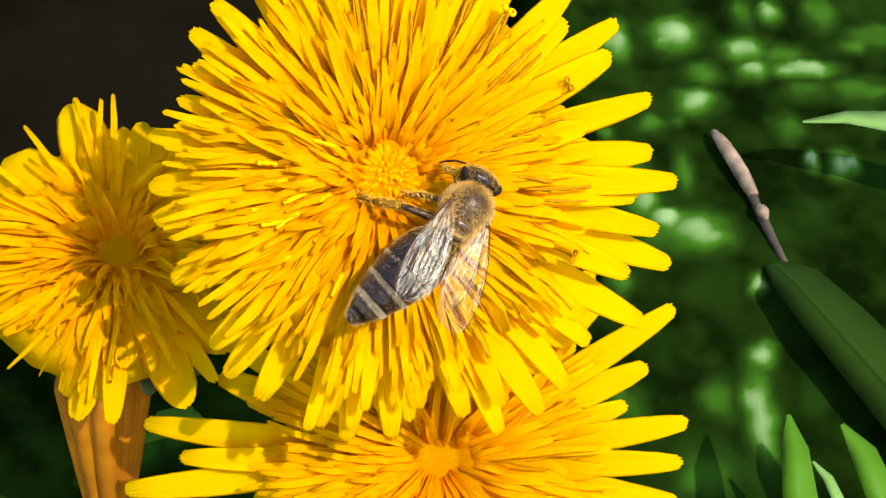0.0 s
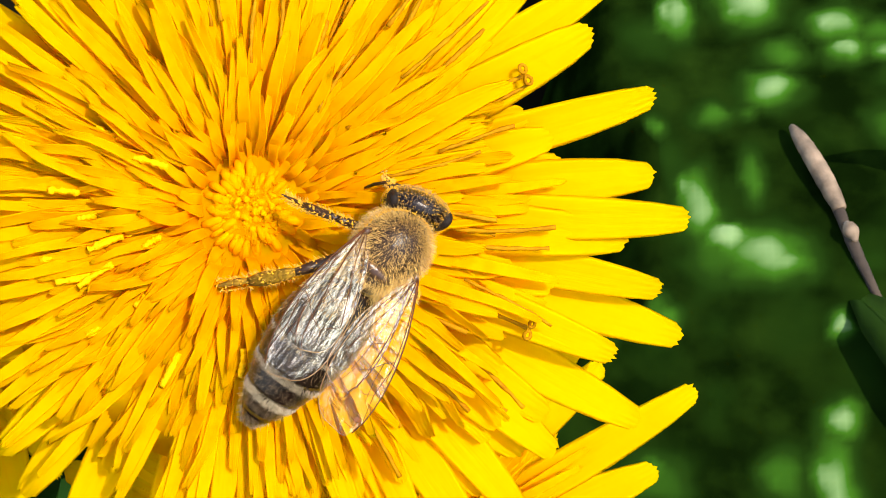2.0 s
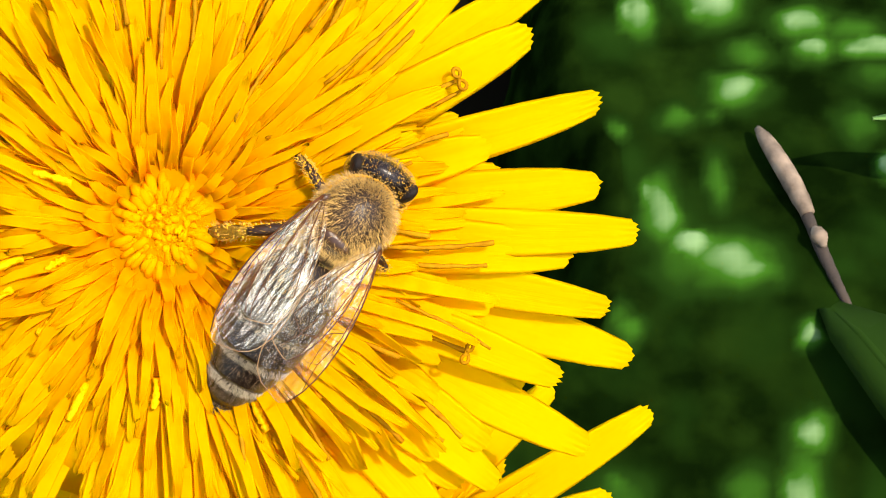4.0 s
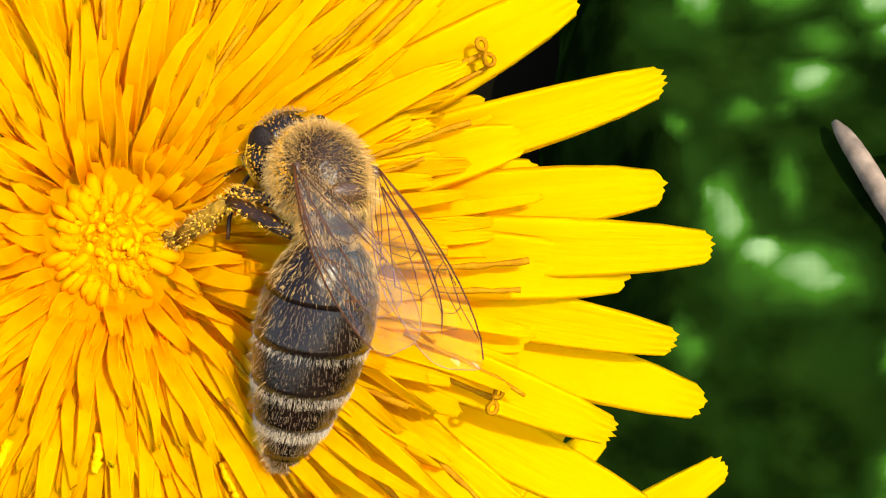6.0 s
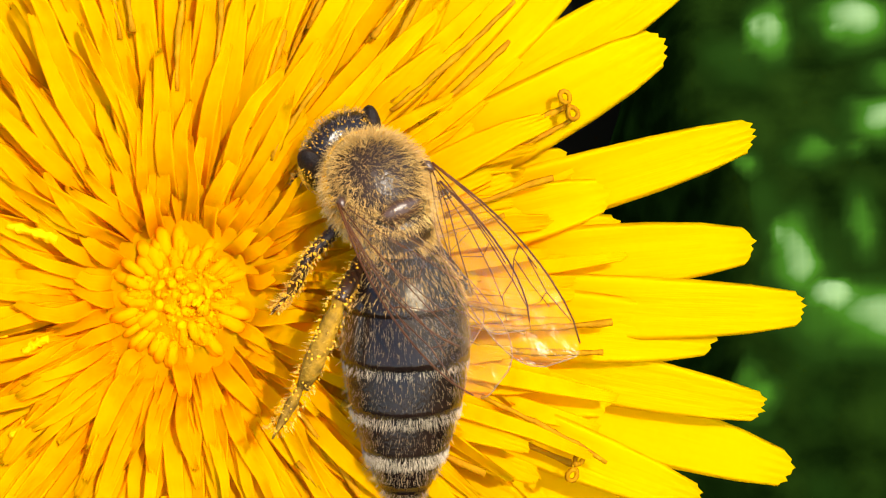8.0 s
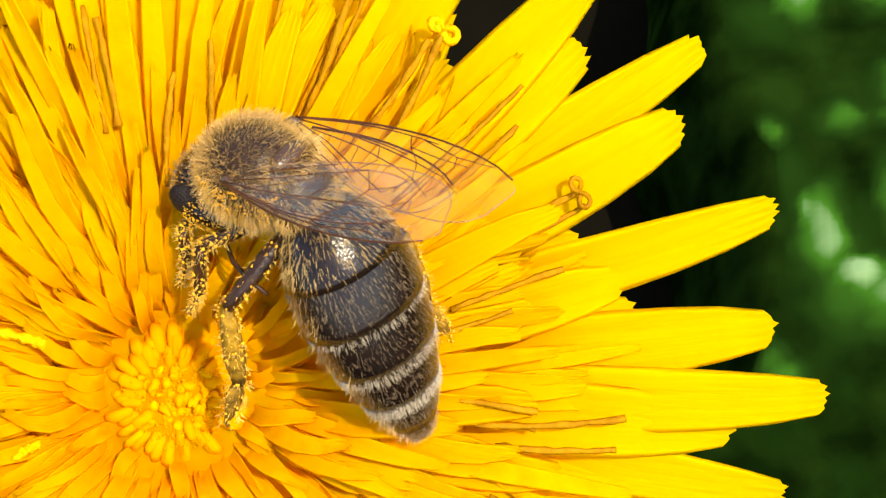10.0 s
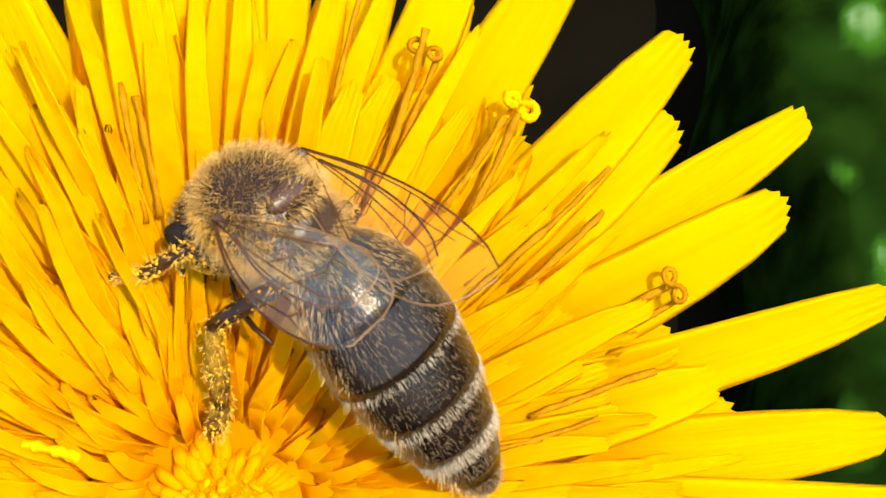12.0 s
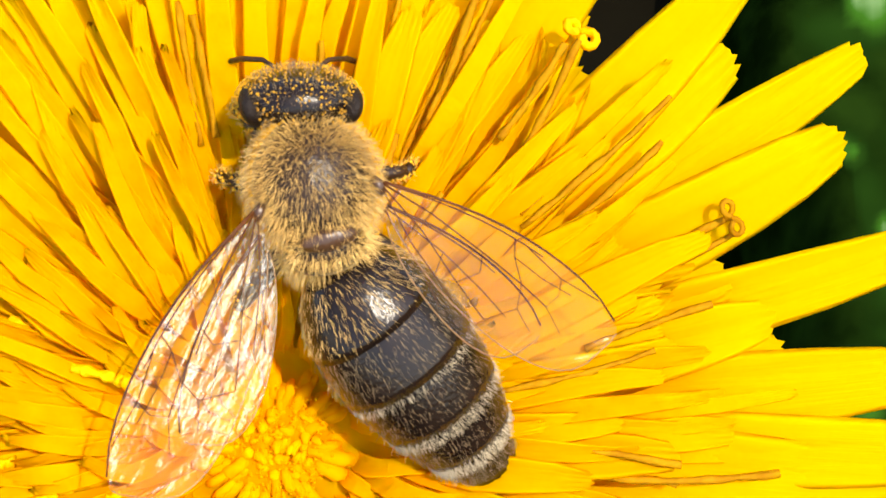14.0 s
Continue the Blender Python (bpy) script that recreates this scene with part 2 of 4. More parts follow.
def tube(points, radii, sides=7):
    """Verts and faces of a closed round rod along points."""
    pts = [Vector(p) for p in points]
    verts, faces = [], []
    side = None
    for i, p in enumerate(pts):
        d = (pts[min(i + 1, len(pts) - 1)] - pts[max(i - 1, 0)]).normalized()
        if side is None:
            side = d.orthogonal().normalized()
        side = (side - d * side.dot(d)).normalized()
        up = d.cross(side)
        r = radii[i] if isinstance(radii, (list, tuple)) else radii
        for k in range(sides):
            a = 2 * math.pi * k / sides
            verts.append(p + r * (math.cos(a) * side + math.sin(a) * up))
    for i in range(len(pts) - 1):
        for k in range(sides):
            a, b = i * sides + k, i * sides + (k + 1) % sides
            faces.append((a, b, b + sides, a + sides))
    faces.append(tuple(reversed(range(sides))))
    faces.append(tuple(range((len(pts) - 1) * sides, len(pts) * sides)))
    return verts, faces


def joined(pieces):
    verts, faces = [], []
    for v, f in pieces:
        o = len(verts)
        verts += v
        faces += [tuple(i + o for i in q) for q in f]
    return verts, faces


def bezier(ps, s):
    a, b, c, d = ps
    u = 1 - s
    return tuple(u**3 * w + 3 * u * u * s * x + 3 * u * s * s * y + s**3 * z for w, x, y, z in zip(a, b, c, d))


def floret(tip_r, tip_h, width, start_r, start_h, rise, rng, teeth=0.45, rows=13, curl=0.0, straight=False):
    """A strap-shaped ray floret along +X: narrow tube, channelled strap with ribs, five small teeth; millimetres to metres."""
    c = [(start_r, 0, start_h), (start_r + 0.18 * tip_r, 0, start_h + rise), (0.62 * tip_r, 0, tip_h + 0.25 * rise), (tip_r, 0, tip_h)]
    bend = rng.uniform(-0.07, 0.07) * tip_r if tip_r > 14 else rng.uniform(-0.13, 0.13) * tip_r
    if straight:
        bend *= 0.15
    roll = rng.uniform(-0.3, 0.3) if tip_r > 14 else rng.uniform(-0.7, 0.7)
    cup = rng.uniform(-0.02, 0.10) if tip_r > 14 else rng.uniform(0.06, 0.34)
    wave = rng.uniform(0, 6)
    cols = 11
    ripple = rng.uniform(0.02, 0.10) if tip_r > 14 else rng.uniform(0.05, 0.24)
    notch = [rng.uniform(0.0, 0.45) if j % 2 == 0 else rng.uniform(-0.35, 0.1) for j in range(cols)]
    verts, faces = [], []
    n = 2 * cols - 2
    for i in range(rows):
        s = i / (rows - 1)
        x, _, z = bezier(c, s)
        x2, _, z2 = bezier(c, min(1, s + 0.02))
        x1, _, z1 = bezier(c, max(0, s - 0.02))
        t = Vector((x2 - x1, 0, z2 - z1)).normalized()
        nrm = Vector((-t.z, 0, t.x))
        y0 = bend * s * s + ripple * math.sin(wave + 7.5 * s) * s
        w = width * (0.42 + 0.58 * min(1, max(0, (s - 0.12) / 0.5)) ** 0.8) * (1 - 0.46 * max(0, (s - 0.60) / 0.40) ** 2.6)
        th = 0.06 * width * (1 - 0.7 * s) + 0.025
        a = roll * s + (0.08 if tip_r > 14 else 0.30) * math.sin(wave + 5 * s)
        lift = curl * max(0, s - 0.6) ** 2 * tip_r
        ring = []
        for j in range(cols):
            u = 2 * j / (cols - 1) - 1
            rib = (0.016 if tip_r > 14 else 0.04) * width * (1 if j % 2 else -1)
            h = cup * width * u * u * (1.25 - s) + rib + lift
            tip = (teeth * notch[j] * (1 if 0 < j < cols - 1 else 0.3) - 0.16 * width * u * u) if i == rows - 1 else 0
            ring.append((u * w / 2, h, tip))
        ring += [(yy, hh - th * (1 - (yy / (w / 2)) ** 2 * 0.9), tp) for yy, hh, tp in reversed(ring[1:-1])]
        for yy, hh, tp in ring:
            y, h = yy * math.cos(a) - hh * math.sin(a), yy * math.sin(a) + hh * math.cos(a)
            v = Vector((x, y0 + y, z)) + nrm * h + t * tp
            verts.append(v * MM)
    for i in range(rows - 1):
        for k in range(n):
            a, b = i * n + k, i * n + (k + 1) % n
            faces.append((a, b, b + n, a + n))
    faces.append(tuple(reversed(range(n))))
    faces.append(tuple(range((rows - 1) * n, rows * n)))
    return verts, faces


def style_shape(length, curled, rng, thick=0.11):
    """A style along +X that rises a little and parts in two curled stigmas."""
    lean = rng.uniform(0.0, 0.12)
    sway = 0.0 if curled else rng.uniform(-0.14, 0.14)
    pts = [(length * s, sway * length * s * s, lean * length * s - 0.12 * lean * length * s * s) for s in np.linspace(0, 1, 13)]
    pieces = [tube([(Vector(p) + Vector((0, rng.uniform(-0.02, 0.02), rng.uniform(-0.02, 0.02)))) * MM for p in pts], [thick * MM * rng.uniform(0.62, 1.25) for _ in pts], 6)]
    end = Vector(pts[-1])
    if curled:
        for sgn in (-1, 1):
            r = rng.uniform(0.19, 0.27)
            arc = [end + Vector((r * math.sin(a) + 0.04 * a, sgn * r * (1 - math.cos(a)), 0.10 * a)) for a in np.linspace(0, 5.6, 11)]
            pieces.append(tube([p * MM for p in arc], [thick * 0.8 * MM] * 11, 5))
    return joined(pieces)


def grains(samples, rng, size):
    """Pollen grains: small eight-sided lumps."""
    verts, faces = [], []
    for p, nrm in samples:
        r = rng.uniform(*size)
        c = p + nrm * r * 0.6
        o = len(verts)
        verts += [(c + Vector(d) * r) * MM for d in ((1, 0, 0), (0, 1, 0), (-1, 0, 0), (0, -1, 0), (0, 0, 1), (0, 0, -1))]
        faces += [(o + a, o + b, o + c2) for a, b, c2 in ((0, 1, 4), (1, 2, 4), (2, 3, 4), (3, 0, 4), (1, 0, 5), (2, 1, 5), (3, 2, 5), (0, 3, 5))]
    return verts, faces


def dandelion(name, label, m, outer, seed, turn=0.0, fullness=1.0, stem_to=None, styles=(), droop=0.0, aged=False, button=True, hang=0.0):
    """An open dandelion head: rings of ray florets round a button of unopened ones, over bracts and a hollow stem.
    outer: (angle, reach, height) of the outermost florets in degrees and millimetres; hang: how far the shaded side sinks."""
    rng = random.Random(seed)
    thing = tagged(new(name), label, "flower")
    thing.matrix_basis = m

    def sunk(ang, r):
        return hang * max(0.0, math.cos(radians(ang - 232))) * (r / 18) ** 2

    def petal(ang, r, h, w, sr, sh, rise, mat, curl=0.0, straight=False):
        h -= sunk(ang, r)
        if aged:
            mat, r, w = PETAL_AGED, r * rng.uniform(0.5, 1.05), w * rng.uniform(1.6, 2.8)
        v, f = floret(r, h, w, sr, sh, rise, rng, curl=curl, rows=13 if r > 9 else 10, straight=straight)
        part("petal", mesh_of("petal", v, f, mat), thing, "", pose(0, 0, 0, 0, 0, ang + turn))

    for ang, r, h in outer:
        petal(ang, r, h - 0.3, rng.uniform(2.05, 2.55), 1.8, -6.5, 4.8, PETAL_OUTER, straight=True)
    rings = (
        # count, reach, height, width, root radius, root height, rise, material
        (50, (15.0, 18.2), (-2.0, -0.7), (1.4, 2.0), 1.8, -6.2, 4.4, PETAL_OUTER),
        (66, (12.5, 16.2), (-1.0, 0.4), (0.8, 1.4), 1.7, -6.0, 4.8, PETAL_OUTER),
        (68, (9.8, 13.5), (-0.5, 0.9), (0.55, 1.05), 1.6, -5.8, 5.0, PETAL_INNER),
        (62, (7.2, 10.6), (-0.1, 1.1), (0.42, 0.85), 1.5, -5.5, 4.8, PETAL_INNER),
    )
    for count, rr, hh, ww, sr, sh, rise, mat in rings:
        count = round(count * fullness)
        for k in range(count):
            ang = 360 * (k + rng.uniform(-0.6, 0.6)) / count
            reach = rng.uniform(*rr)
            if rr[1] > 14 and 110 < (ang % 360) < 250:
                reach *= 0.86
            if rr[1] > 16 and (ang % 360 > 325 or ang % 360 < 62):
                reach *= 0.84
            broad = 1.3 if ang % 360 > 305 or ang % 360 < 95 else 1.0
            petal(ang, reach, rng.uniform(*hh) - droop * reach * 0.02, broad * rng.uniform(*ww), sr, sh, rise, mat, rng.uniform(-0.15, 0.45))
    # the many narrow florets between, lying every way, and the short ones round the middle
    loose = []
    for count, rr, hh, ww, sr, sh, rise in ((46, (4.8, 7.6), (-0.3, 1.0), (0.42, 0.75), 1.4, -5.0, 4.4), (36, (3.3, 5.0), (-0.6, 0.4), (0.42, 0.68), 1.5, -4.4, 3.6)):
        for k in range(round(count * fullness)):
            v, f = floret(rng.uniform(*rr), rng.uniform(*hh), rng.uniform(*ww), sr, sh, rise, rng, rows=9, curl=rng.uniform(-0.15, 0.45))
            m2 = Matrix.Rotation(radians(360 * (k + rng.uniform(-0.6, 0.6)) / count), 4, "Z")
            loose.append(([m2 @ q for q in v], f))
    for k in range(round((140 if aged else 460) * fullness)):
        reach = 4.5 + 11.0 * rng.random() ** 0.8
        ang = rng.uniform(0, 360)
        if (ang > 300 or ang < 95) and rng.random() < 0.65:
            ang = rng.uniform(95, 300)
        v, f = floret(reach, rng.uniform(0.0, 1.5) - 0.03 * reach - sunk(ang, reach), rng.uniform(0.28, 0.50) + 0.022 * reach, 1.7 if button else 0.4, -5.2, rng.uniform(4.2, 5.6), rng, rows=9, curl=rng.uniform(-0.2, 0.7))
        m2 = Matrix.Rotation(radians(ang), 4, "Z")
        loose.append(([m2 @ q for q in v], f))
    tagged(part("floret_mass", mesh_of("floret_mass", *joined(loose), PETAL_AGED if aged else PETAL_MASS), thing), "narrow yellow florets packed round the middle", kind="stuff")
    # the button: a ring of thick tongues leaning in, unopened florets inside it
    for k in range(74 if button else 0):
        ang, r = 137.5 * k + rng.uniform(-6, 6), rng.uniform(1.45, 2.35)
        top, fat = rng.uniform(-0.30, 0.15) - 0.3 * (r - 1.5), rng.uniform(0.45, 0.8)
        y = rng.uniform(-0.15, 0.15)
        pts = [Vector((0.55 * r, 0, -1.2)), Vector((0.58 * r, 0.3 * y, top - 0.45)), Vector((0.70 * r, 0.6 * y, top)), Vector((0.88 * r, y, top - 0.12)),
               Vector((0.98 * r, y, top - 0.40)), Vector((r, y, top - 0.75))]
        v, f = tube([p * MM for p in pts], [0.16 * fat * MM, 0.22 * fat * MM, 0.25 * fat * MM, 0.29 * fat * MM, 0.24 * fat * MM, 0.10 * fat * MM], 8)
        part("young_floret", mesh_of("young_floret", v, f, TONGUE), thing, "thick yellow tongue", pose(0, 0, 0, 0, 0, ang))
    for k in range(70 if button else 0):
        q = math.sqrt((k + 0.5) / 70)
        ang, r = k * 137.5 + rng.uniform(-12, 12), 1.2 * q
        top = 0.10 - 0.35 * q**4 + rng.uniform(-0.25, 0.25)
        fat = rng.uniform(0.5, 0.85)
        pull = rng.uniform(0.7, 1.25)
        pts = [Vector((r * 0.9, 0, -3.0)), Vector((r * 1.05 + 0.1, 0, top - 0.7)), Vector((r * (0.5 + pull / 2), rng.uniform(-0.12, 0.12), top - 0.10)),
               Vector((r * pull, rng.uniform(-0.3, 0.3), top + rng.uniform(-0.1, 0.05)))]
        v, f = tube([p * MM for p in pts], [0.22 * fat * MM, 0.27 * fat * MM, 0.20 * fat * MM, 0.08 * fat * MM], 6)
        part("young_floret", mesh_of("young_floret", v, f, BUTTON), thing, "", pose(0, 0, 0, 0, 0, ang))
    smp = [(Vector((r * math.cos(a), r * math.sin(a), 0.1 - 0.12 * r + rng.uniform(-0.45, 0.18))), Vector((0, 0, 1)))
           for r, a in ((1.75 * math.sqrt(rng.random()), rng.uniform(0, 6.283)) for _ in range(520))]
    v, f = grains(smp if button else smp[:120], rng, (0.03, 0.06))
    part("pollen", mesh_of("pollen", v, f, BUTTON), thing, "yellow pollen grains")
    bed = [(0.02, -0.12), (1.2, -0.20), (1.8, -0.5), (2.5, -0.70), (5.0, -0.15), (8.0, -0.30), (10.5, -0.9), (12.5, -2.2), (3.0, -5.0)]
    if not button:
        bed[:3] = [(0.02, -1.6), (1.3, -1.6), (1.9, -1.5)]
    verts = [Vector((r * math.cos(k * math.pi / 9), r * math.sin(k * math.pi / 9), z)) * MM for r, z in bed for k in range(18)]
    faces = [(i * 18 + k, (i + 1) * 18 + k, (i + 1) * 18 + (k + 1) % 18, i * 18 + (k + 1) % 18) for i in range(len(bed) - 1) for k in range(18)]
    part("floret_bed", mesh_of("floret_bed", verts, faces, PETAL_MASS), thing)
    for ang, r0, h0, length, curled, bright in styles:
        v, f = style_shape(length, curled, rng, 0.18 if bright else 0.11)
        a = radians(ang)
        part("style", mesh_of("style", v, f, STYLE_BRIGHT if bright else STYLE), thing, "",
             pose(r0 * math.cos(a) * MM, r0 * math.sin(a) * MM, (h0 - sunk(ang, r0 + 2.5)) * MM, 0, 0, ang + (0 if curled else rng.uniform(-7, 7))))
    # receptacle, bracts and stem
    prof = [(0.0, -3.0), (2.6, -3.6), (3.4, -5.5), (3.6, -8.5), (3.0, -11.5), (1.8, -13.0), (0.0, -13.2)]
    verts, faces = [], []
    for r, z in prof:
        for k in range(18):
            a = 2 * math.pi * k / 18
            verts.append((max(r, 0.02) * math.cos(a) * MM, max(r, 0.02) * math.sin(a) * MM, z * MM))
    for i in range(len(prof) - 1):
        for k in range(18):
            a, b = i * 18 + k, i * 18 + (k + 1) % 18
            faces.append((a, a + 18, b + 18, b))
    part("receptacle", mesh_of("receptacle", verts, faces, BRACT), thing)
    for k in range(16):
        v, f = floret(11.0 + rng.uniform(-1, 1), -7.5, 2.4, 2.2, -12.6, 1.0, rng, teeth=0.05, rows=8)
        part("bract", mesh_of("bract", v, f, BRACT), thing, "", pose(0, 0, 0, 0, 0, 360 * k / 16))
    if stem_to is not None:
        top = Vector((0, 0, -12.6)) * MM
        foot = m.inverted() @ Vector(stem_to)
        mid = top + Vector((0, 0, -0.35)) * (foot - top).length
        pts = [bezier((top, top.lerp(mid, 0.6), foot.lerp(mid, 0.5), foot), s) for s in np.linspace(0, 1, 14)]
        v, f = tube(pts, [1.7 * MM] * 14, 12)
        part("stem", mesh_of("stem", v, f, STEM), thing)
    return thing


# ---- the ground ----
size = 40.0
ground_bm = bmesh.new()
bmesh.ops.create_grid(ground_bm, x_segments=24, y_segments=24, size=size)
ground_me = bpy.data.meshes.new("ground")
ground_bm.to_mesh(ground_me)
ground_bm.free()
ground_me.materials.append(SHADED_SOIL)
tagged(new("ground", ground_me), "bare soil under the meadow plants, their deep shade put into its colour", "ground", kind="structure")

# ---- the flower that the bee visits ----
HEAD_FRAME = pose(0, 0, 0.075, 37.42, 12.16, 9.16)
OUTER = [
    (33.2, 20.3, -0.9), (27.9, 18.2, 0.3), (16.6, 20.4, -1.0), (13.6, 14.6, 0.2), (5.7, 19.5, -0.4), (-1.3, 20.9, 0.6), (-4, 17.9, 0.4), (-10.1, 20.2, -0.4),
    (-15.7, 22.3, -2.0), (-21, 18.8, -0.2), (-28.8, 22.1, -2.6), (40.3, 17.0, -0.4), (-38, 18.8, -0.8), (-48, 19.9, -0.8), (-56, 20.3, -0.8),
    (-64, 20.0, -0.8), (-70, 17.8, -0.8), (-81, 16.3, -0.8), (-88, 18.2, -0.8), (-97, 18.5, -0.8), (-104, 17.8, -0.8),
    (-119, 17.4, -0.8), (-128, 17.3, -0.8), (-135, 16.4, -0.8), (-154, 15.9, -0.8), (-169, 15.8, -0.8), (-177, 15.8, -0.8),
    (170, 16.0, -0.8), (150, 14.8, -0.8), (144, 16.2, -0.8),
]
OUTER_FAR = [(135, 16.4, -0.8), (44.5, 18.7, -0.1), (58, 19.5, -0.6), (66, 19.0, -0.6), (75, 19.5, -0.6), (84, 18.6, -0.6),
             (94, 18.8, -0.6), (103, 18.0, -0.6), (113, 17.8, -0.6), (124, 17.0, -0.6)]
srng = random.Random(5)
STYLES = [(27, 7.0, 0.2, 7.0, True, False), (-23, 7.5, 0.0, 6.5, True, False), (54, 7.0, -0.4, 7.0, True, True), (66, 7.5, -0.2, 6.5, True, False)]
for k in range(38):
    a = srng.uniform(-70, 110)
    r0 = srng.uniform(5.0, 10.5)
    STYLES.append((a, r0, srng.uniform(0.5, 1.1), srng.uniform(3.0, 5.5), False, False))
for k in range(18):
    a = srng.uniform(150, 300)
    r0 = srng.uniform(3.4, 8.5)
    STYLES.append((a, r0, srng.uniform(0.7, 1.3), srng.uniform(0.8, 2.0), False, True))
dandelion("dandelion", "fully open yellow dandelion in sunlight with a bee on it", HEAD_FRAME, OUTER + OUTER_FAR, 11,
                 stem_to=(0.012, 0.035, 0.0), styles=STYLES, hang=3.0)

# ---- the other flowers ----


def ring_of(count, reach, seed):
    rng = random.Random(seed)
    return [(360 * (k + rng.uniform(-0.35, 0.35)) / count, rng.uniform(*reach), rng.uniform(-1.8, 0.2)) for k in range(count)]


dandelion("dandelion", "open yellow dandelion growing below the visited one", pose(0.0030, -0.0088, 0.0505, 37, 2, 2),
          [(32, 22.0, 0.4), (24, 18.0, -0.5), (8, 19.8, 0.0), (-2, 19.2, -0.6), (15, 15.5, -1.0), (172, 23.0, -0.5), (184, 24.5, -0.8), (178, 20.0, 0.2)]
          + [row for row in ring_of(34, (17.5, 20.0), 3) if 40 < row[0] < 165 or 195 < row[0] < 350], 23, fullness=0.8, stem_to=(0.004, 0.02, 0.0), button=False)
dandelion("dandelion", "older orange-yellow dandelion with ragged petals above a withered head", pose(-0.0228, 0.0064, 0.0585, 8, 2, 0) @ Matrix.Scale(0.90, 4),
          ring_of(20, (13.0, 17.5), 4), 37, turn=15, fullness=0.75, stem_to=(-0.026, 0.03, 0.0), droop=3.0, aged=True, button=False)


def closed_head(m, foot, seed):
    """A dandelion that has shut: hanging faded straps in a sheath."""
    rng = random.Random(seed)
    thing = tagged(new("closed_dandelion"), "faded orange dandelion head with hanging withered petals", "flower")
    thing.matrix_basis = m
    for k in range(30):
        ang = 360 * k / 30 + rng.uniform(-6, 6)
        r = rng.uniform(1.3, 2.7)
        pts = [Vector((r * 0.8, 0, 8)), Vector((r + 0.6, 0, 2)), Vector((r * 0.9, 0, -7)), Vector((r * 0.62, 0, -15)), Vector((r * 0.45, 0, -22 + rng.uniform(-4, 4)))]
        v, f = tube([p * MM for p in pts], [0.5 * MM, 0.95 * MM, 0.9 * MM, 0.7 * MM, 0.3 * MM], 7)
        part("petal", mesh_of("petal", v, f, FADED), thing, "", pose(0, 0, 0, 0, 0, ang))
    v, f = tube([Vector((0, 0, -8)) * MM, Vector((0, 0, -20)) * MM, m.inverted() @ Vector(foot)], [2.0 * MM, 1.6 * MM, 1.5 * MM], 10)
    part("stem", mesh_of("stem", v, f, STEM), thing)
    return thing


closed_head(pose(-0.0252, -0.0004, 0.0466, -10, 8, 0), (-0.030, -0.004, 0.0), 8)

# ---- the honey bee ----


def ellipsoid(rx, ry, rz, seg=28, rings=18, shape=None):
    verts, faces = [], []
    for i in range(rings + 1):
        a = math.pi * i / rings
        for k in range(seg):
            b = 2 * math.pi * k / seg
            v = Vector((rx * math.sin(a) * math.cos(b), ry * math.cos(a), rz * math.sin(a) * math.sin(b)))
            verts.append((shape(v) if shape else v) * MM)
    for i in range(rings):
        for k in range(seg):
            a, b = i * seg + k, i * seg + (k + 1) % seg
            faces.append((a, b, b + seg, a + seg))
    return verts, faces


def hairs(samples, rng, length, width=0.030, lean=Vector((0, -0.35, 0))):
    """Fine tapered hairs on (place, normal) samples in millimetres."""
    verts, faces = [], []
    for p, nrm in samples:
        d = (nrm + lean + Vector((rng.gauss(0, 0.22), rng.gauss(0, 0.22), rng.gauss(0, 0.22)))).normalized()
        side = d.cross(Vector((rng.gauss(0, 1), rng.gauss(0, 1), rng.gauss(0, 1)))).normalized() * width / 2
        ln = rng.uniform(*length)
        tip = p + d * ln + Vector((0, -0.12 * ln, -0.05 * ln))
        mid = p + d * ln * 0.55
        o = len(verts)
        verts += [(p - side) * MM, (p + side) * MM, (mid + side * 0.7) * MM, (mid - side * 0.7) * MM, tip * MM]
        faces += [(o, o + 1, o + 2, o + 3), (o + 3, o + 2, o + 4)]
    return verts, faces


def shell(rx, ry, rz, rng, n, keep=lambda v: True):
    out = []
    while len(out) < n:
        u = Vector((rng.gauss(0, 1), rng.gauss(0, 1), rng.gauss(0, 1))).normalized()
        if keep(u):
            p = Vector((u.x * rx, u.y * ry, u.z * rz))
            out.append((p, Vector((u.x / rx, u.y / ry, u.z / rz)).normalized()))
    return out


brng = random.Random(77)
bee = tagged(new("honey_bee"), "dark honey bee with tan fur dusted in yellow pollen", "bee")
THORAX_AT = Vector((0, 0.12, 0))
v, f = ellipsoid(1.54, 1.74, 1.46)
thorax = part("thorax", mesh_of("thorax", [q + THORAX_AT * MM for q in v], f, CHITIN_BROWN), bee, "furry brown thorax with a bare shiny back")


def moved(samples, by):
    return [(p + by, q) for p, q in samples]


# long fur round the sides and front, short thin fur on the back, a bare strip before the waist
long_fur = moved(shell(1.54, 1.74, 1.46, brng, 9300, lambda u: brng.random() < (0.03 if u.y < -0.66 and u.z > 0.25 else 1.0 if u.y > 0.52 else 0.08 if u.z > 0.80 else 0.42 if u.z > 0.62 else 1.0)), THORAX_AT)
part("fur", mesh_of("fur", *hairs(long_fur, brng, (0.22, 0.52), 0.016), FUR), thorax, "dense golden tan fur")
short_fur = moved(shell(1.54, 1.74, 1.46, brng, 2400, lambda u: u.z > 0.45 and u.y > -0.6), THORAX_AT)
part("fur", mesh_of("fur", *hairs(short_fur, brng, (0.15, 0.34), 0.012, Vector((0, -0.6, 0))), FUR), thorax, "short tan fur on the back")
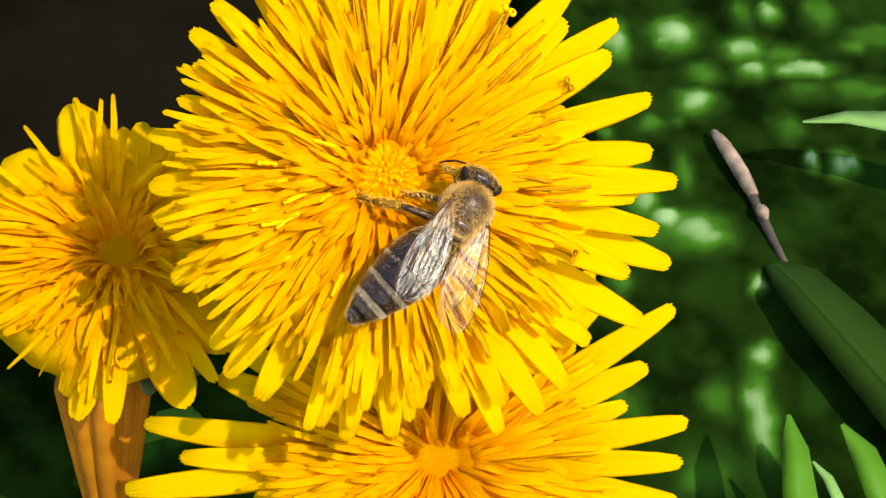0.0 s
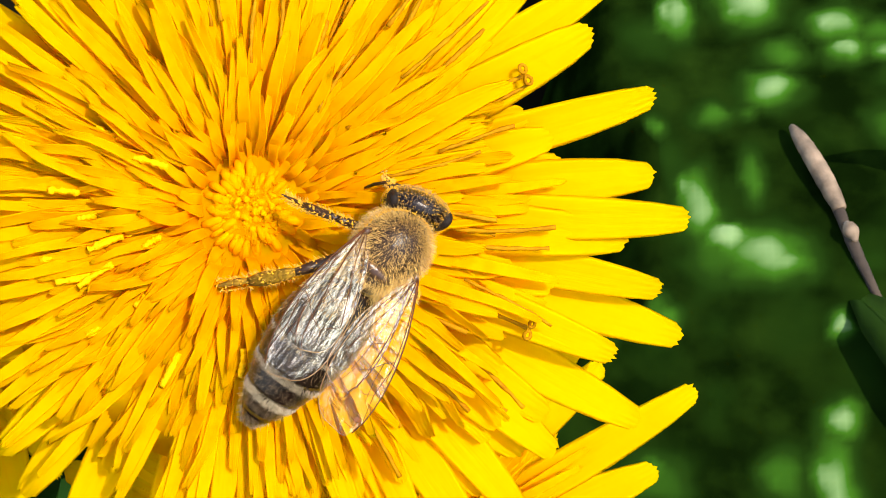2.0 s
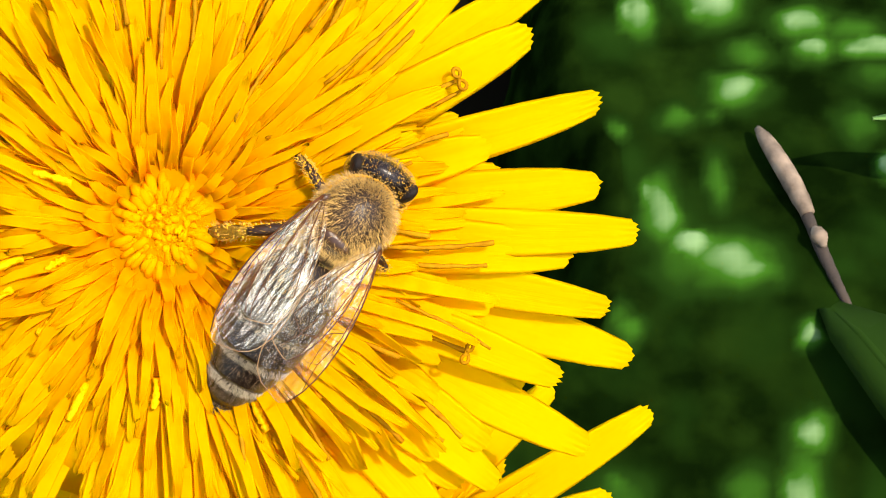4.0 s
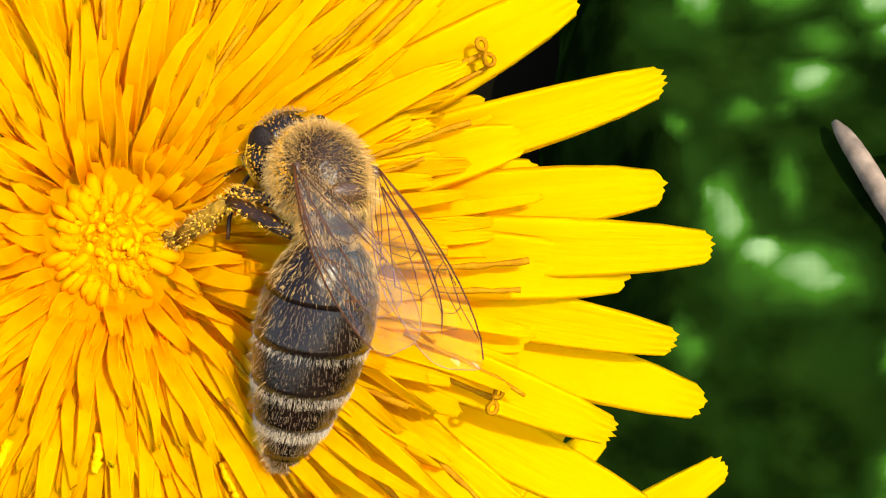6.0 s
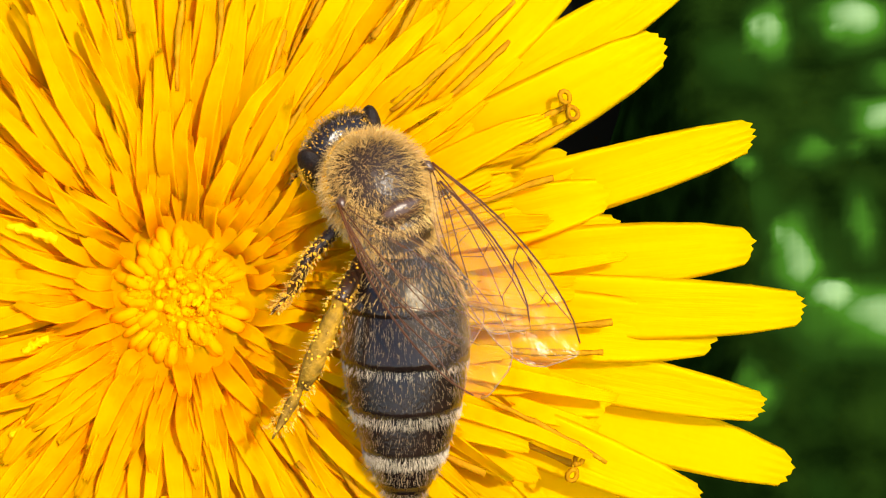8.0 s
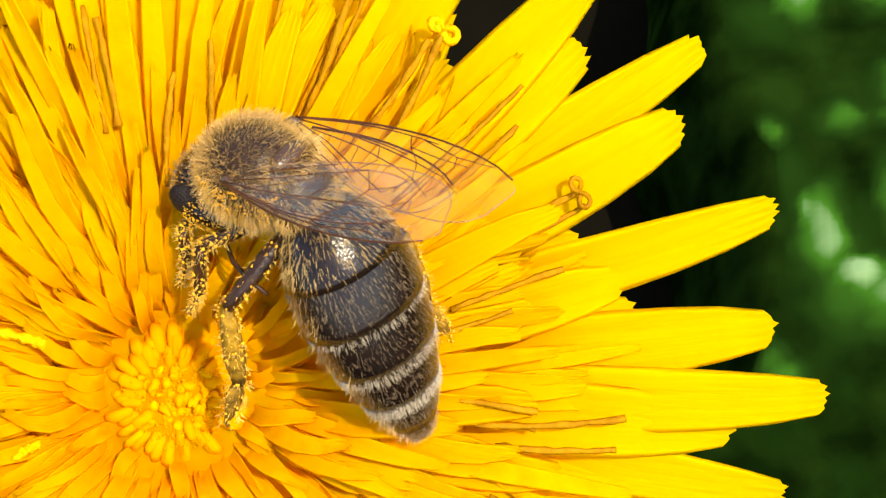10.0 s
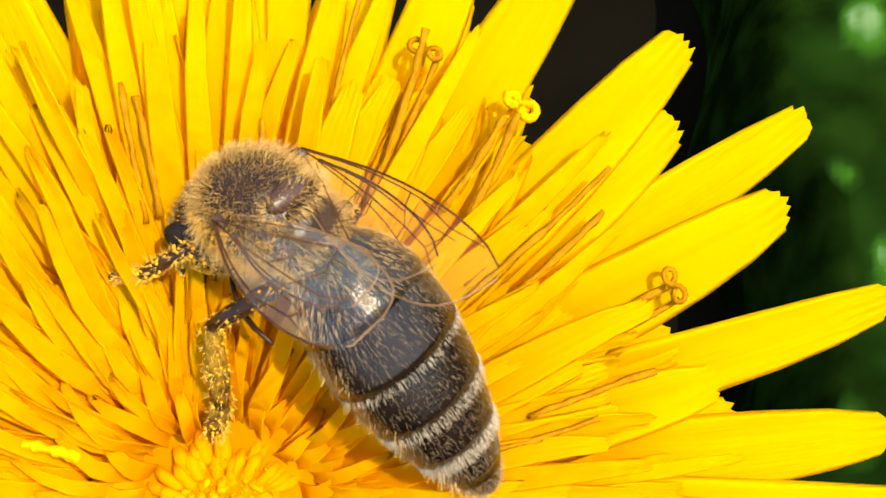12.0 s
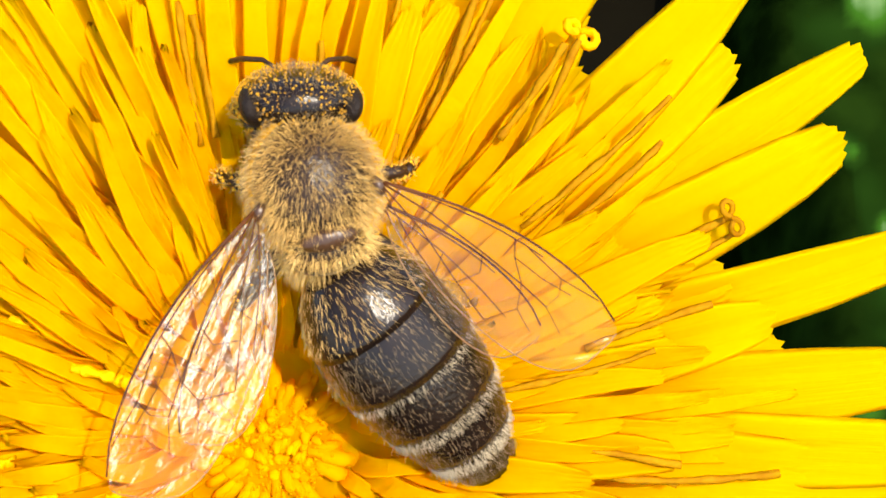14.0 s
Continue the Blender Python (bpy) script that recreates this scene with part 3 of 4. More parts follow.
part("propodeum", mesh_of("propodeum", *ellipsoid(1.15, 0.72, 1.0), CHITIN_BROWN), thorax, "", pose(0, -1.50 * MM, -0.25 * MM))
hs = moved(shell(1.15, 0.72, 1.0, brng, 1300, lambda u: u.y < 0.1 and (u.z < 0.35 or abs(u.x) > 0.6)), Vector((0, -1.50, -0.25)))
part("fur", mesh_of("fur", *hairs(hs, brng, (0.25, 0.5), 0.014), FUR), thorax, "tan fur at the waist")
part("scutellum", mesh_of("scutellum", *ellipsoid(0.74, 0.34, 0.28), SCUTE), thorax, "bare shiny plate", pose(0, -1.18 * MM, 0.98 * MM, 40))
hs = [(p + Vector((0, -1.32, 0.92)), q) for p, q in shell(0.95, 0.48, 0.40, brng, 760, lambda u: u.y < 0.1 or abs(u.x) > 0.7)]
part("fur", mesh_of("fur", *hairs(hs, brng, (0.22, 0.42), 0.014), FUR), thorax, "fringe behind the plate")
part("pollen", mesh_of("pollen", *grains(moved(shell(1.62, 1.85, 1.56, brng, 2900, lambda u: u.z < 0.30 and brng.random() < 0.35 + 0.65 * (u.y > -0.3)), THORAX_AT), brng, (0.020, 0.052)), POLLEN), thorax, "yellow pollen grains")
wing_root = [Vector((0, 0, 0)), Vector((0.12, -0.18, 0.05)), Vector((0.20, -0.42, 0.04))]
for sx in (-1, 1):
    v, f = tube([(Vector((sx * 1.38, 0.02, 0.78)) + Vector((sx * p.x, p.y, p.z))) * MM for p in wing_root], [0.13 * MM, 0.17 * MM, 0.09 * MM], 9)
    part("tegula", mesh_of("tegula", v, f, SCUTE), thorax, "dark scale over the wing root")

# head, its pivot at the neck
HEAD_AT, HEAD_OUT = Vector((0, 1.50, -0.35)), Vector((0, 0.75, -0.25))
head = part("head", mesh_of("head", [v + HEAD_OUT * MM for v in ellipsoid(1.55, 0.80, 1.35)[0]], ellipsoid(1.55, 0.80, 1.35)[1], CHITIN), bee,
            "black head dusted with pollen")
for sx in (-1, 1):
    part("eye", mesh_of("eye", *ellipsoid(0.38, 0.58, 1.02, 20, 14), EYE), head, "glossy black oval eye",
         pose(sx * 1.08 * MM, 0.66 * MM, -0.14 * MM, 0, sx * 16, sx * -20))
    base = Vector((sx * 0.35, 1.40, -0.75))
    knee = base + Vector((sx * 0.50, 0.30, -0.50))
    tipv = knee + Vector((sx * 1.05, -0.30, -1.9))
    arc = [base, base.lerp(knee, 0.5), knee, knee.lerp(tipv, 0.35) + Vector((sx * 0.15, 0.1, 0.12)), knee.lerp(tipv, 0.7) + Vector((sx * 0.12, 0.08, 0.1)), tipv]
    v, f = tube([p * MM for p in arc], [k * MM for k in (0.065, 0.055, 0.07, 0.08, 0.08, 0.065)], 8)
    part("antenna", mesh_of("antenna", v, f, LEG_MAT), head)
hs = [(p + HEAD_OUT, q) for p, q in shell(1.5, 0.85, 1.35, brng, 1300, lambda u: abs(u.x) < 0.8 and u.y > -0.5)]
part("fur", mesh_of("fur", *hairs(hs, brng, (0.12, 0.3), 0.015, Vector((0, 0.1, 0.1))), FUR_DARK), head, "short brown fur")
hs = [(p + HEAD_OUT, q) for p, q in shell(1.62, 0.92, 1.42, brng, 1700, lambda u: brng.random() < 0.25 + 0.5 * abs(u.x)**2 + 0.2 * (u.y > 0.2))]
part("pollen", mesh_of("pollen", *grains(hs, brng, (0.014, 0.034)), POLLEN), head, "yellow pollen grains")

# abdomen, its pivot at the waist, pointing along -Y
ABD_AT = Vector((0, -1.88, -0.35))
abdomen = part("abdomen", mesh_of("abdomen", *tube([Vector((0, 0.25, 0)) * MM, Vector((0, -0.5, 0)) * MM], [0.35 * MM, 0.6 * MM], 12), CHITIN), bee,
               "black abdomen with pale hair bands")
EDGES = (0.25, 1.80, 3.45, 5.05, 6.50, 7.70, 8.70)


def girth(y):
    """Half width of the abdomen at a distance from the waist."""
    s = y / 8.75
    return 2.14 * (math.sin(math.pi * min(1, max(0.0, s)) ** 0.72) ** 0.55) * (1.0 - 0.18 * s) if 0 < s < 1 else 0.05


for k in range(6):
    y0, y1 = EDGES[k], EDGES[k + 1]
    verts, faces = [], []
    seg = 30
    prof = [(y0 + (y1 - y0 + 0.14) * q, 0.97 + 0.055 * q) for q in (0, 0.15, 0.3, 0.5, 0.7, 0.85, 1.0)] + [(y1 + 0.10, 0.93)]
    if k == 5:
        prof = [(y0 + (y1 - y0) * q, 0.98) for q in (0, 0.2, 0.4, 0.6, 0.8, 0.92, 0.995)]
    for y, g in prof:
        r = girth(y) * g
        for j in range(seg):
            a = 2 * math.pi * j / seg
            verts.append(Vector((r * math.cos(a), -y, 0.86 * r * math.sin(a) - 0.10 * (y / 4) ** 2 * 0.6)) * MM)
    for i in range(len(prof) - 1):
        for j in range(seg):
            a, b = i * seg + j, i * seg + (j + 1) % seg
            faces.append((a, b, b + seg, a + seg))
    ter = part("tergite", mesh_of("tergite", verts, faces, CHITIN), abdomen)

    def ring_samples(n, lo, hi, keep=lambda a: True):
        out = []
        while len(out) < n:
            y = y0 + (y1 - y0) * brng.uniform(lo, hi)
            a = brng.uniform(0, 2 * math.pi)
            if keep(a):
                r = girth(y)
                out.append((Vector((r * math.cos(a), -y, 0.86 * r * math.sin(a) - 0.10 * (y / 4) ** 2 * 0.6)),
                            Vector((math.cos(a), 0, math.sin(a)))))
        return out
    back = Vector((0, -2.2, 0))
    if k == 0:
        fuzz = hairs(ring_samples(1200, 0.0, 0.95), brng, (0.14, 0.30), 0.012, Vector((0, -1.1, 0)))
        part("fur", mesh_of("fur", *fuzz, FUR), abdomen, "tan fur at the waist")
    if k in (2, 3, 4):
        band = hairs(ring_samples((0, 0, 1000, 1900, 2900)[k], 0.0, (0, 0, 0.22, 0.28, 0.38)[k]), brng, (0.09, 0.22), 0.010, back)
        part("hair_band", mesh_of("hair_band", *band, FUR_GREY), abdomen, "pale grey hair band")
    if k > 0:
        dusk = hairs(ring_samples(1700 if k == 1 else 1000, 0.0 if k == 1 else 0.24, 0.88), brng, (0.10, 0.24) if k == 1 else (0.08, 0.18), 0.009, back)
        part("fur", mesh_of("fur", *dusk, FUR_DARK), abdomen, "short brown fur")
    side = hairs(ring_samples(130, 0.0, 0.9, lambda a: math.sin(a) < 0.25), brng, (0.18, 0.36), 0.016, Vector((0, -0.8, 0)))
    part("fur", mesh_of("fur", *side, FUR), abdomen, "tan side fur")


def wing(length, breadth, sign, hind=False):
    """Membrane along -Y with its stiff front edge outward and a web of veins; root at the origin."""
    n = 22
    front, rear = [], []
    for i in range(n + 1):
        s = i / n
        w = breadth * 2.10 * max(0.03, s) ** 0.75 * (1 - s + 0.0005) ** 0.40
        ahead = breadth * 0.13 * math.sin(math.pi * s)
        front.append(Vector((sign * (0.16 * w + ahead - 0.25 * breadth * max(0, s - 0.75) ** 1.5), -length * s, 0)))
        rear.append(Vector((sign * (-0.84 * w + ahead - 0.25 * breadth * max(0, s - 0.75) ** 1.5), -length * s, 0)))
    rows_n = 16
    verts, faces = [], []
    for i in range(n + 1):
        for j in range(rows_n + 1):
            q = j / rows_n
            p = front[i].lerp(rear[i], q)
            p.z = 0.10 * math.sin(math.pi * q) * math.sin(math.pi * i / n) + 0.028 * math.sin(20 * q + 2.2 * i / n) * min(1, 3 * i / n)
            verts.append(p * MM)
    w = rows_n + 1
    for i in range(n):
        for j in range(rows_n):
            a = i * w + j
            faces.append((a, a + 1, a + w + 1, a + w))
    film = mesh_of("membrane", verts, faces, MEMBRANE)

    def at(s, q):
        i = min(n - 1, int(s * n))
        j = min(rows_n - 1, int(q * rows_n))
        return Vector(verts[i * w + j]).lerp(Vector(verts[(i + 1) * w + j]), s * n - i).lerp(Vector(verts[i * w + j + 1]).lerp(Vector(verts[(i + 1) * w + j + 1]), s * n - i), q * rows_n - j)
    runs = [([(s, 0.0) for s in np.linspace(0, 0.97, 12)], 0.075), ([(s, 0.05 + 0.02 * s) for s in np.linspace(0, 0.62, 8)], 0.05)]
    if not hind:
        runs += [([(0, 0.1), (0.2, 0.28), (0.42, 0.36), (0.6, 0.40), (0.72, 0.44)], 0.045),
                 ([(0.0, 0.2), (0.2, 0.6), (0.38, 0.78), (0.55, 0.90)], 0.04), ([(0, 0.3), (0.2, 0.88), (0.42, 0.97)], 0.035),
                 ([(0.42, 0.36), (0.45, 0.55), (0.40, 0.78)], 0.03), ([(0.50, 0.07), (0.53, 0.22), (0.60, 0.40)], 0.035),
                 ([(0.56, 0.07), (0.72, 0.13), (0.88, 0.03)], 0.035), ([(0.60, 0.40), (0.63, 0.62), (0.55, 0.90)], 0.03),
                 ([(0.53, 0.22), (0.66, 0.24), (0.78, 0.20)], 0.03), ([(0.72, 0.13), (0.74, 0.28), (0.72, 0.44), (0.82, 0.60)], 0.03),
                 ([(0.63, 0.62), (0.72, 0.74)], 0.025)]
    else:
        runs += [([(0, 0.2), (0.35, 0.3), (0.62, 0.35), (0.8, 0.4)], 0.035), ([(0, 0.4), (0.3, 0.75), (0.5, 0.9)], 0.03), ([(0.35, 0.3), (0.38, 0.6), (0.4, 0.82)], 0.025)]
    veins = [mesh_of("vein", *tube([at(s, q) for s, q in run], [0.56 * r * MM * (1 - 0.4 * i / len(run)) for i in range(len(run))], 5), VEIN) for run, r in runs]
    outline = [at(s, 1.0) for s in np.linspace(0.06, 0.9995, 26)] + [at(0.9995, q) for q in (0.75, 0.5, 0.25)]
    rim = mesh_of("rim", *tube([p + Vector((0, 0, 0.004 * MM)) for p in outline], 0.017 * MM, 5), RIM)
    return film, veins, rim


WINGS = {}
for sx, tag in ((-1, "left"), (1, "right")):
    film, veins, rim = wing(7.4, 2.65, sx)
    fore = part("forewing", film, bee, "clear smoky wing with brown veins")
    for vein in veins:
        part("vein", vein, fore)
    part("rim", rim, fore, "pale thickened rear edge")
    film, veins, rim = wing(5.3, 1.95, sx, True)
    hindwing = part("hindwing", film, bee, "small clear hind wing")
    for vein in veins:
        part("vein", vein, hindwing)
    part("rim", rim, hindwing, "pale thickened rear edge")
    WINGS[tag] = (fore, hindwing)


def leg(parent, reach, thick, hind, seed):
    """A jointed leg along +X from the hip, knee raised, foot at reach millimetres."""
    rng = random.Random(seed)
    hip, knee = Vector((0, 0, 0)), Vector((0.34 * reach, 0, 0.20 * reach))
    ankle, toe = Vector((0.74 * reach, 0.02 * reach, 0.03 * reach)), Vector((reach, 0, 0))
    v, f = tube([p * MM for p in (hip, hip.lerp(knee, 0.3), hip.lerp(knee, 0.75), knee)], [k * thick * MM for k in (0.9, 1.15, 1.0, 0.75)], 9)
    thigh = part("leg", mesh_of("leg", v, f, LEG_MAT), parent, "dark brown bristly leg")
    fat = 1.35 if hind else 1.05
    v, f = tube([p * MM for p in (knee, knee.lerp(ankle, 0.25), knee.lerp(ankle, 0.7), ankle)], [k * thick * MM for k in (0.7, fat * 0.85, fat, 0.8)], 9)
    part("tibia", mesh_of("tibia", v, f, LEG_DUSTED if hind else LEG_MAT), thigh, "tibia caked with pollen" if hind else "")
    foot_pts = [ankle, ankle.lerp(toe, 0.3), ankle.lerp(toe, 0.62), ankle.lerp(toe, 0.9) + Vector((0, 0, 0.1)), toe]
    v, f = tube([p * MM for p in foot_pts], [k * thick * MM for k in (0.75, 1.35 if hind else 0.7, 1.05 if hind else 0.55, 0.36, 0.26)], 8)
    v = [Vector((q.x, 0.55 * q.y, q.z)) for q in v]
    part("foot", mesh_of("foot", v, f, LEG_DUSTED if hind else LEG_MAT), thigh)
    smp = []
    for _ in range(620):
        s = 1.45 * rng.random()
        p = hip.lerp(knee, s * 2) if s < 0.5 else knee.lerp(ankle, s * 2 - 1) if s < 1 else ankle.lerp(toe, s * 2 - 2)
        a = rng.uniform(0, 6.283)
        nn = Vector((0, math.cos(a), math.sin(a)))
        wide = (1.0 if s < 0.5 else fat) if s < 1 else (1.1 if hind else 0.6)
        smp.append((p + nn * thick * 0.95 * wide, nn))
    part("fur", mesh_of("fur", *hairs(smp, rng, (0.12, 0.32), 0.016, Vector((0.6, 0, 0))), FUR_GOLD), thigh, "golden bristles")
    part("pollen", mesh_of("pollen", *grains(smp[::3], rng, (0.03, 0.07)), POLLEN), thigh, "yellow pollen grains")
    return thigh


LEGS = {
    "left hind": (leg(bee, 6.6, 0.25, True, 1), (-0.9, -1.3, -1.2)), "right hind": (leg(bee, 6.6, 0.25, True, 2), (0.9, -1.3, -1.2)),
    "left mid": (leg(bee, 4.2, 0.21, False, 3), (-1.0, 0.0, -1.3)), "right mid": (leg(bee, 4.2, 0.21, False, 4), (1.0, 0.0, -1.3)),
    "left fore": (leg(bee, 3.4, 0.19, False, 5), (-0.8, 1.2, -1.2)), "right fore": (leg(bee, 3.4, 0.19, False, 6), (0.8, 1.2, -1.2)),
}

# ---- the meadow floor ----


def blade(points, widths, fold=0.25):
    """A grass blade or strap leaf: folded along its rib, with thickness."""
    pts = [Vector(p) for p in points]
    verts, faces = [], []
    for i, p in enumerate(pts):
        d = (pts[min(i + 1, len(pts) - 1)] - pts[max(i - 1, 0)]).normalized()
        side = d.cross(Vector((0, 0, 1)))
        side = side.normalized() if side.length > 0.05 else Vector((1, 0, 0))
        up = side.cross(d)
        w = widths[i] / 2
        verts += [p - side * w + up * w * fold, p, p + side * w + up * w * fold, p - up * 0.0003]
    for i in range(len(pts) - 1):
        for k in range(4):
            a, b = 4 * i + k, 4 * i + (k + 1) % 4
            faces.append((a, b, b + 4, a + 4))
    return verts, faces


UNDERGROWTH_LEVEL = 0.0200


def strap(name, label, points, widths, mat):
    v, f = blade(points, widths)
    thing = tagged(new(name, mesh_of(name, v, f, mat)), label, "leaf", "blades round the flowers")
    v, f = tube([Vector(q) - Vector((0, 0, 0.0002)) for q in points], [0.08 * w for w in widths], 6)
    part("midrib", mesh_of("midrib", v, f, mat), thing)
    return thing


# pale dead stalk lying among the leaves, its lower end dark and knotted
rng = random.Random(31)


def stalk_piece(path, radii, steps=22):
    pts = [Vector(bezier(path, k / (steps - 1))) for k in range(steps)]
    girths = [float(np.interp(k / (steps - 1), np.linspace(0, 1, len(radii)), radii)) * 0.8 * rng.uniform(0.97, 1.03) for k in range(steps)]
    v, f = tube(pts, girths, 14)
    return [p + Vector((rng.gauss(0, 1.2e-5), rng.gauss(0, 1.2e-5), rng.gauss(0, 1.2e-5))) for p in v], f


stalk = tagged(new("dead_stalk", mesh_of("dead_stalk", *stalk_piece(((0.0343, 0.0499, 0.0212), (0.0354, 0.0474, 0.0216), (0.0367, 0.0441, 0.0214), (0.0380, 0.0406, 0.0208)),
                                                                    (0.0004, 0.0009, 0.00105, 0.0011, 0.00105, 0.0008)), STRAW)), "pale dry broken plant stalk lying between the leaves", "stalk")
part("lower_stalk", mesh_of("lower_stalk", *stalk_piece(((0.0378, 0.0411, 0.0206), (0.0384, 0.0382, 0.0208), (0.0394, 0.0345, 0.0205), (0.0412, 0.0300, 0.0198)),
                                                        (0.0007, 0.0006, 0.0007, 0.0006, 0.0005, 0.0003)), STRAW_DARK), stalk, "dark rotted lower end")
part("knot", mesh_of("knot", *stalk_piece(((0.0383, 0.0388, 0.0212), (0.0385, 0.0382, 0.0214), (0.0387, 0.0376, 0.0214), (0.0389, 0.0368, 0.0212)),
                                          (0.0003, 0.0007, 0.0009, 0.0007, 0.0003)), STRAW), stalk, "pale knot")

# soft mounds that stand in for out-of-focus leaves, painted green or pale: place, half width, half depth
PALE_BLURS = [
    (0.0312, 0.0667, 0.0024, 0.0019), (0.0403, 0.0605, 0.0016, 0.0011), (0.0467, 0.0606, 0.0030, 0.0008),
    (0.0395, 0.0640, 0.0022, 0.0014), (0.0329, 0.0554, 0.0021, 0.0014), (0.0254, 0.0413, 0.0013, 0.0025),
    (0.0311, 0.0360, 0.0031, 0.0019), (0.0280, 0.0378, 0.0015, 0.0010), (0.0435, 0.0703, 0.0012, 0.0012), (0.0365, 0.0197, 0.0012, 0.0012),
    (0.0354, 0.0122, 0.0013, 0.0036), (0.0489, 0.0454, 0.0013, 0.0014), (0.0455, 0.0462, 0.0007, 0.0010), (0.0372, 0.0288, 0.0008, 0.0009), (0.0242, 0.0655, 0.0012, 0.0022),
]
BRIGHT_BLURS = [
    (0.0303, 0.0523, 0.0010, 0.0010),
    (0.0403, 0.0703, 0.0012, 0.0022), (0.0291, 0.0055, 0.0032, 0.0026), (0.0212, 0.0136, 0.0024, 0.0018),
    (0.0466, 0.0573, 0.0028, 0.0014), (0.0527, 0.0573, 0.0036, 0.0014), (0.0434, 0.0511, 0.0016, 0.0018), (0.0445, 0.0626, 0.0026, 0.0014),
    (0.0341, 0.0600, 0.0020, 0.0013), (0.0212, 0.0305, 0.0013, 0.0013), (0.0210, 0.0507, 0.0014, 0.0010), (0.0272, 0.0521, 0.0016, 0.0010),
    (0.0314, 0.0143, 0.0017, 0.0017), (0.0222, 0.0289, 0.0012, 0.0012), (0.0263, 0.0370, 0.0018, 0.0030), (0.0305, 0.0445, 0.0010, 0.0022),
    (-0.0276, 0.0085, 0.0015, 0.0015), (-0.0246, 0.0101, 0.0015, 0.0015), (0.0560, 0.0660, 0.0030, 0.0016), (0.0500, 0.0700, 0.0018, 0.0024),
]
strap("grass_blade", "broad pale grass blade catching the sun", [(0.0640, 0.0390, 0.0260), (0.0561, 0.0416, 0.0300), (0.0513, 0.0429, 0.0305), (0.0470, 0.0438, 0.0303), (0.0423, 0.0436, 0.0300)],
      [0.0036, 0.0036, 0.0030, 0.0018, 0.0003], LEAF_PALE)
strap("grass_blade", "broad arching green blade with its shade put into the dark colour", [(0.0535, 0.0050, 0.0205), (0.0513, 0.0094, 0.0220), (0.0481, 0.0147, 0.0226), (0.0440, 0.0214, 0.0228), (0.0407, 0.0275, 0.0222), (0.0390, 0.0315, 0.0200)],
      [0.0075, 0.0080, 0.0078, 0.0070, 0.0055, 0.002], LEAF_SHADED)
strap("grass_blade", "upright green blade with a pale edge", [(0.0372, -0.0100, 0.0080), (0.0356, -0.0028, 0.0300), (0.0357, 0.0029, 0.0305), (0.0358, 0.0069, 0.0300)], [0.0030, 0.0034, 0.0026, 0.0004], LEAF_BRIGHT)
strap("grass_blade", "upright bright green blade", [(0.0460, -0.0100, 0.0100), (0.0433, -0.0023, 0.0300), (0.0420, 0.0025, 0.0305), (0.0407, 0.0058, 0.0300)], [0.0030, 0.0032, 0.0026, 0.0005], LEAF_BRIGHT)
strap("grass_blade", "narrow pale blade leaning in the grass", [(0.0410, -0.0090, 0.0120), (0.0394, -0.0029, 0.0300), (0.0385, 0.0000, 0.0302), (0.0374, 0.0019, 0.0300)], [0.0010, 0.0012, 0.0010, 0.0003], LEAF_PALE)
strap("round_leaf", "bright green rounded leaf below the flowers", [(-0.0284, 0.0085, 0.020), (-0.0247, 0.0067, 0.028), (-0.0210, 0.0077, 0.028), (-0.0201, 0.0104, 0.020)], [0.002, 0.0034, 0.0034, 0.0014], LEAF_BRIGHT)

# the undergrowth sheet: nearly level, with low soft mounds for blurred leaves, sinking under the bare soil on one side
STEP = 0.0006
mx, my = np.meshgrid(np.arange(-0.06, 0.11, STEP), np.arange(-0.06, 0.13, STEP), indexing="ij")
mz = np.zeros_like(mx)
crng = random.Random(12)
LOBES = []
for blurs, low, high in ((PALE_BLURS, 0.00064, 0.00082), (BRIGHT_BLURS, 0.00030, 0.00043)):
    for x, y, half_x, half_y in blurs:
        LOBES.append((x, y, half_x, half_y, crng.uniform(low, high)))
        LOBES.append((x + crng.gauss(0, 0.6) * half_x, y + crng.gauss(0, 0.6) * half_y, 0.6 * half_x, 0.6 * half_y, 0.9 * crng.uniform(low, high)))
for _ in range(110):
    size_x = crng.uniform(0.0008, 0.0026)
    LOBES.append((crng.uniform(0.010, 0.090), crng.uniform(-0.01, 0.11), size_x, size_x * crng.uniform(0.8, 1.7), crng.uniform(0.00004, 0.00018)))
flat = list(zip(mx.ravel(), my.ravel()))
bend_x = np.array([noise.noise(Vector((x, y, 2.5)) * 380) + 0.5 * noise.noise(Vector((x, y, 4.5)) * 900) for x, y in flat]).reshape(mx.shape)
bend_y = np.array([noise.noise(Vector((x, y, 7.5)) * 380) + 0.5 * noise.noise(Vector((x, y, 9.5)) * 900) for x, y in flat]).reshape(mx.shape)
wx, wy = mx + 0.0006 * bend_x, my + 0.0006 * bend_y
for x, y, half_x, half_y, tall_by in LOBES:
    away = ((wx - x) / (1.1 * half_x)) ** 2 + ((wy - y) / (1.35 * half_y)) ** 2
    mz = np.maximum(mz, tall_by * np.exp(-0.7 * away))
rough = np.array([noise.noise(Vector((x, y, 0.5)) * 420) for x, y in flat]).reshape(mx.shape)
mz = mz * (1 + 0.18 * rough) + 0.00003 * rough
verge = np.array([0.013 + 0.007 * noise.noise(Vector((3.1, y, 0.5)) * 45) for y in my[0]])
brink = np.array([0.034 + 0.006 * noise.noise(Vector((x, 5.0, 0.5)) * 60) for x in mx[:, 0]])
inside = np.maximum((mx - verge[None, :]) / 0.012, (brink[:, None] - my) / 0.012)
mz -= 0.040 * np.clip(0.5 - inside, 0, 1) ** 2
rows_x, rows_y = mx.shape
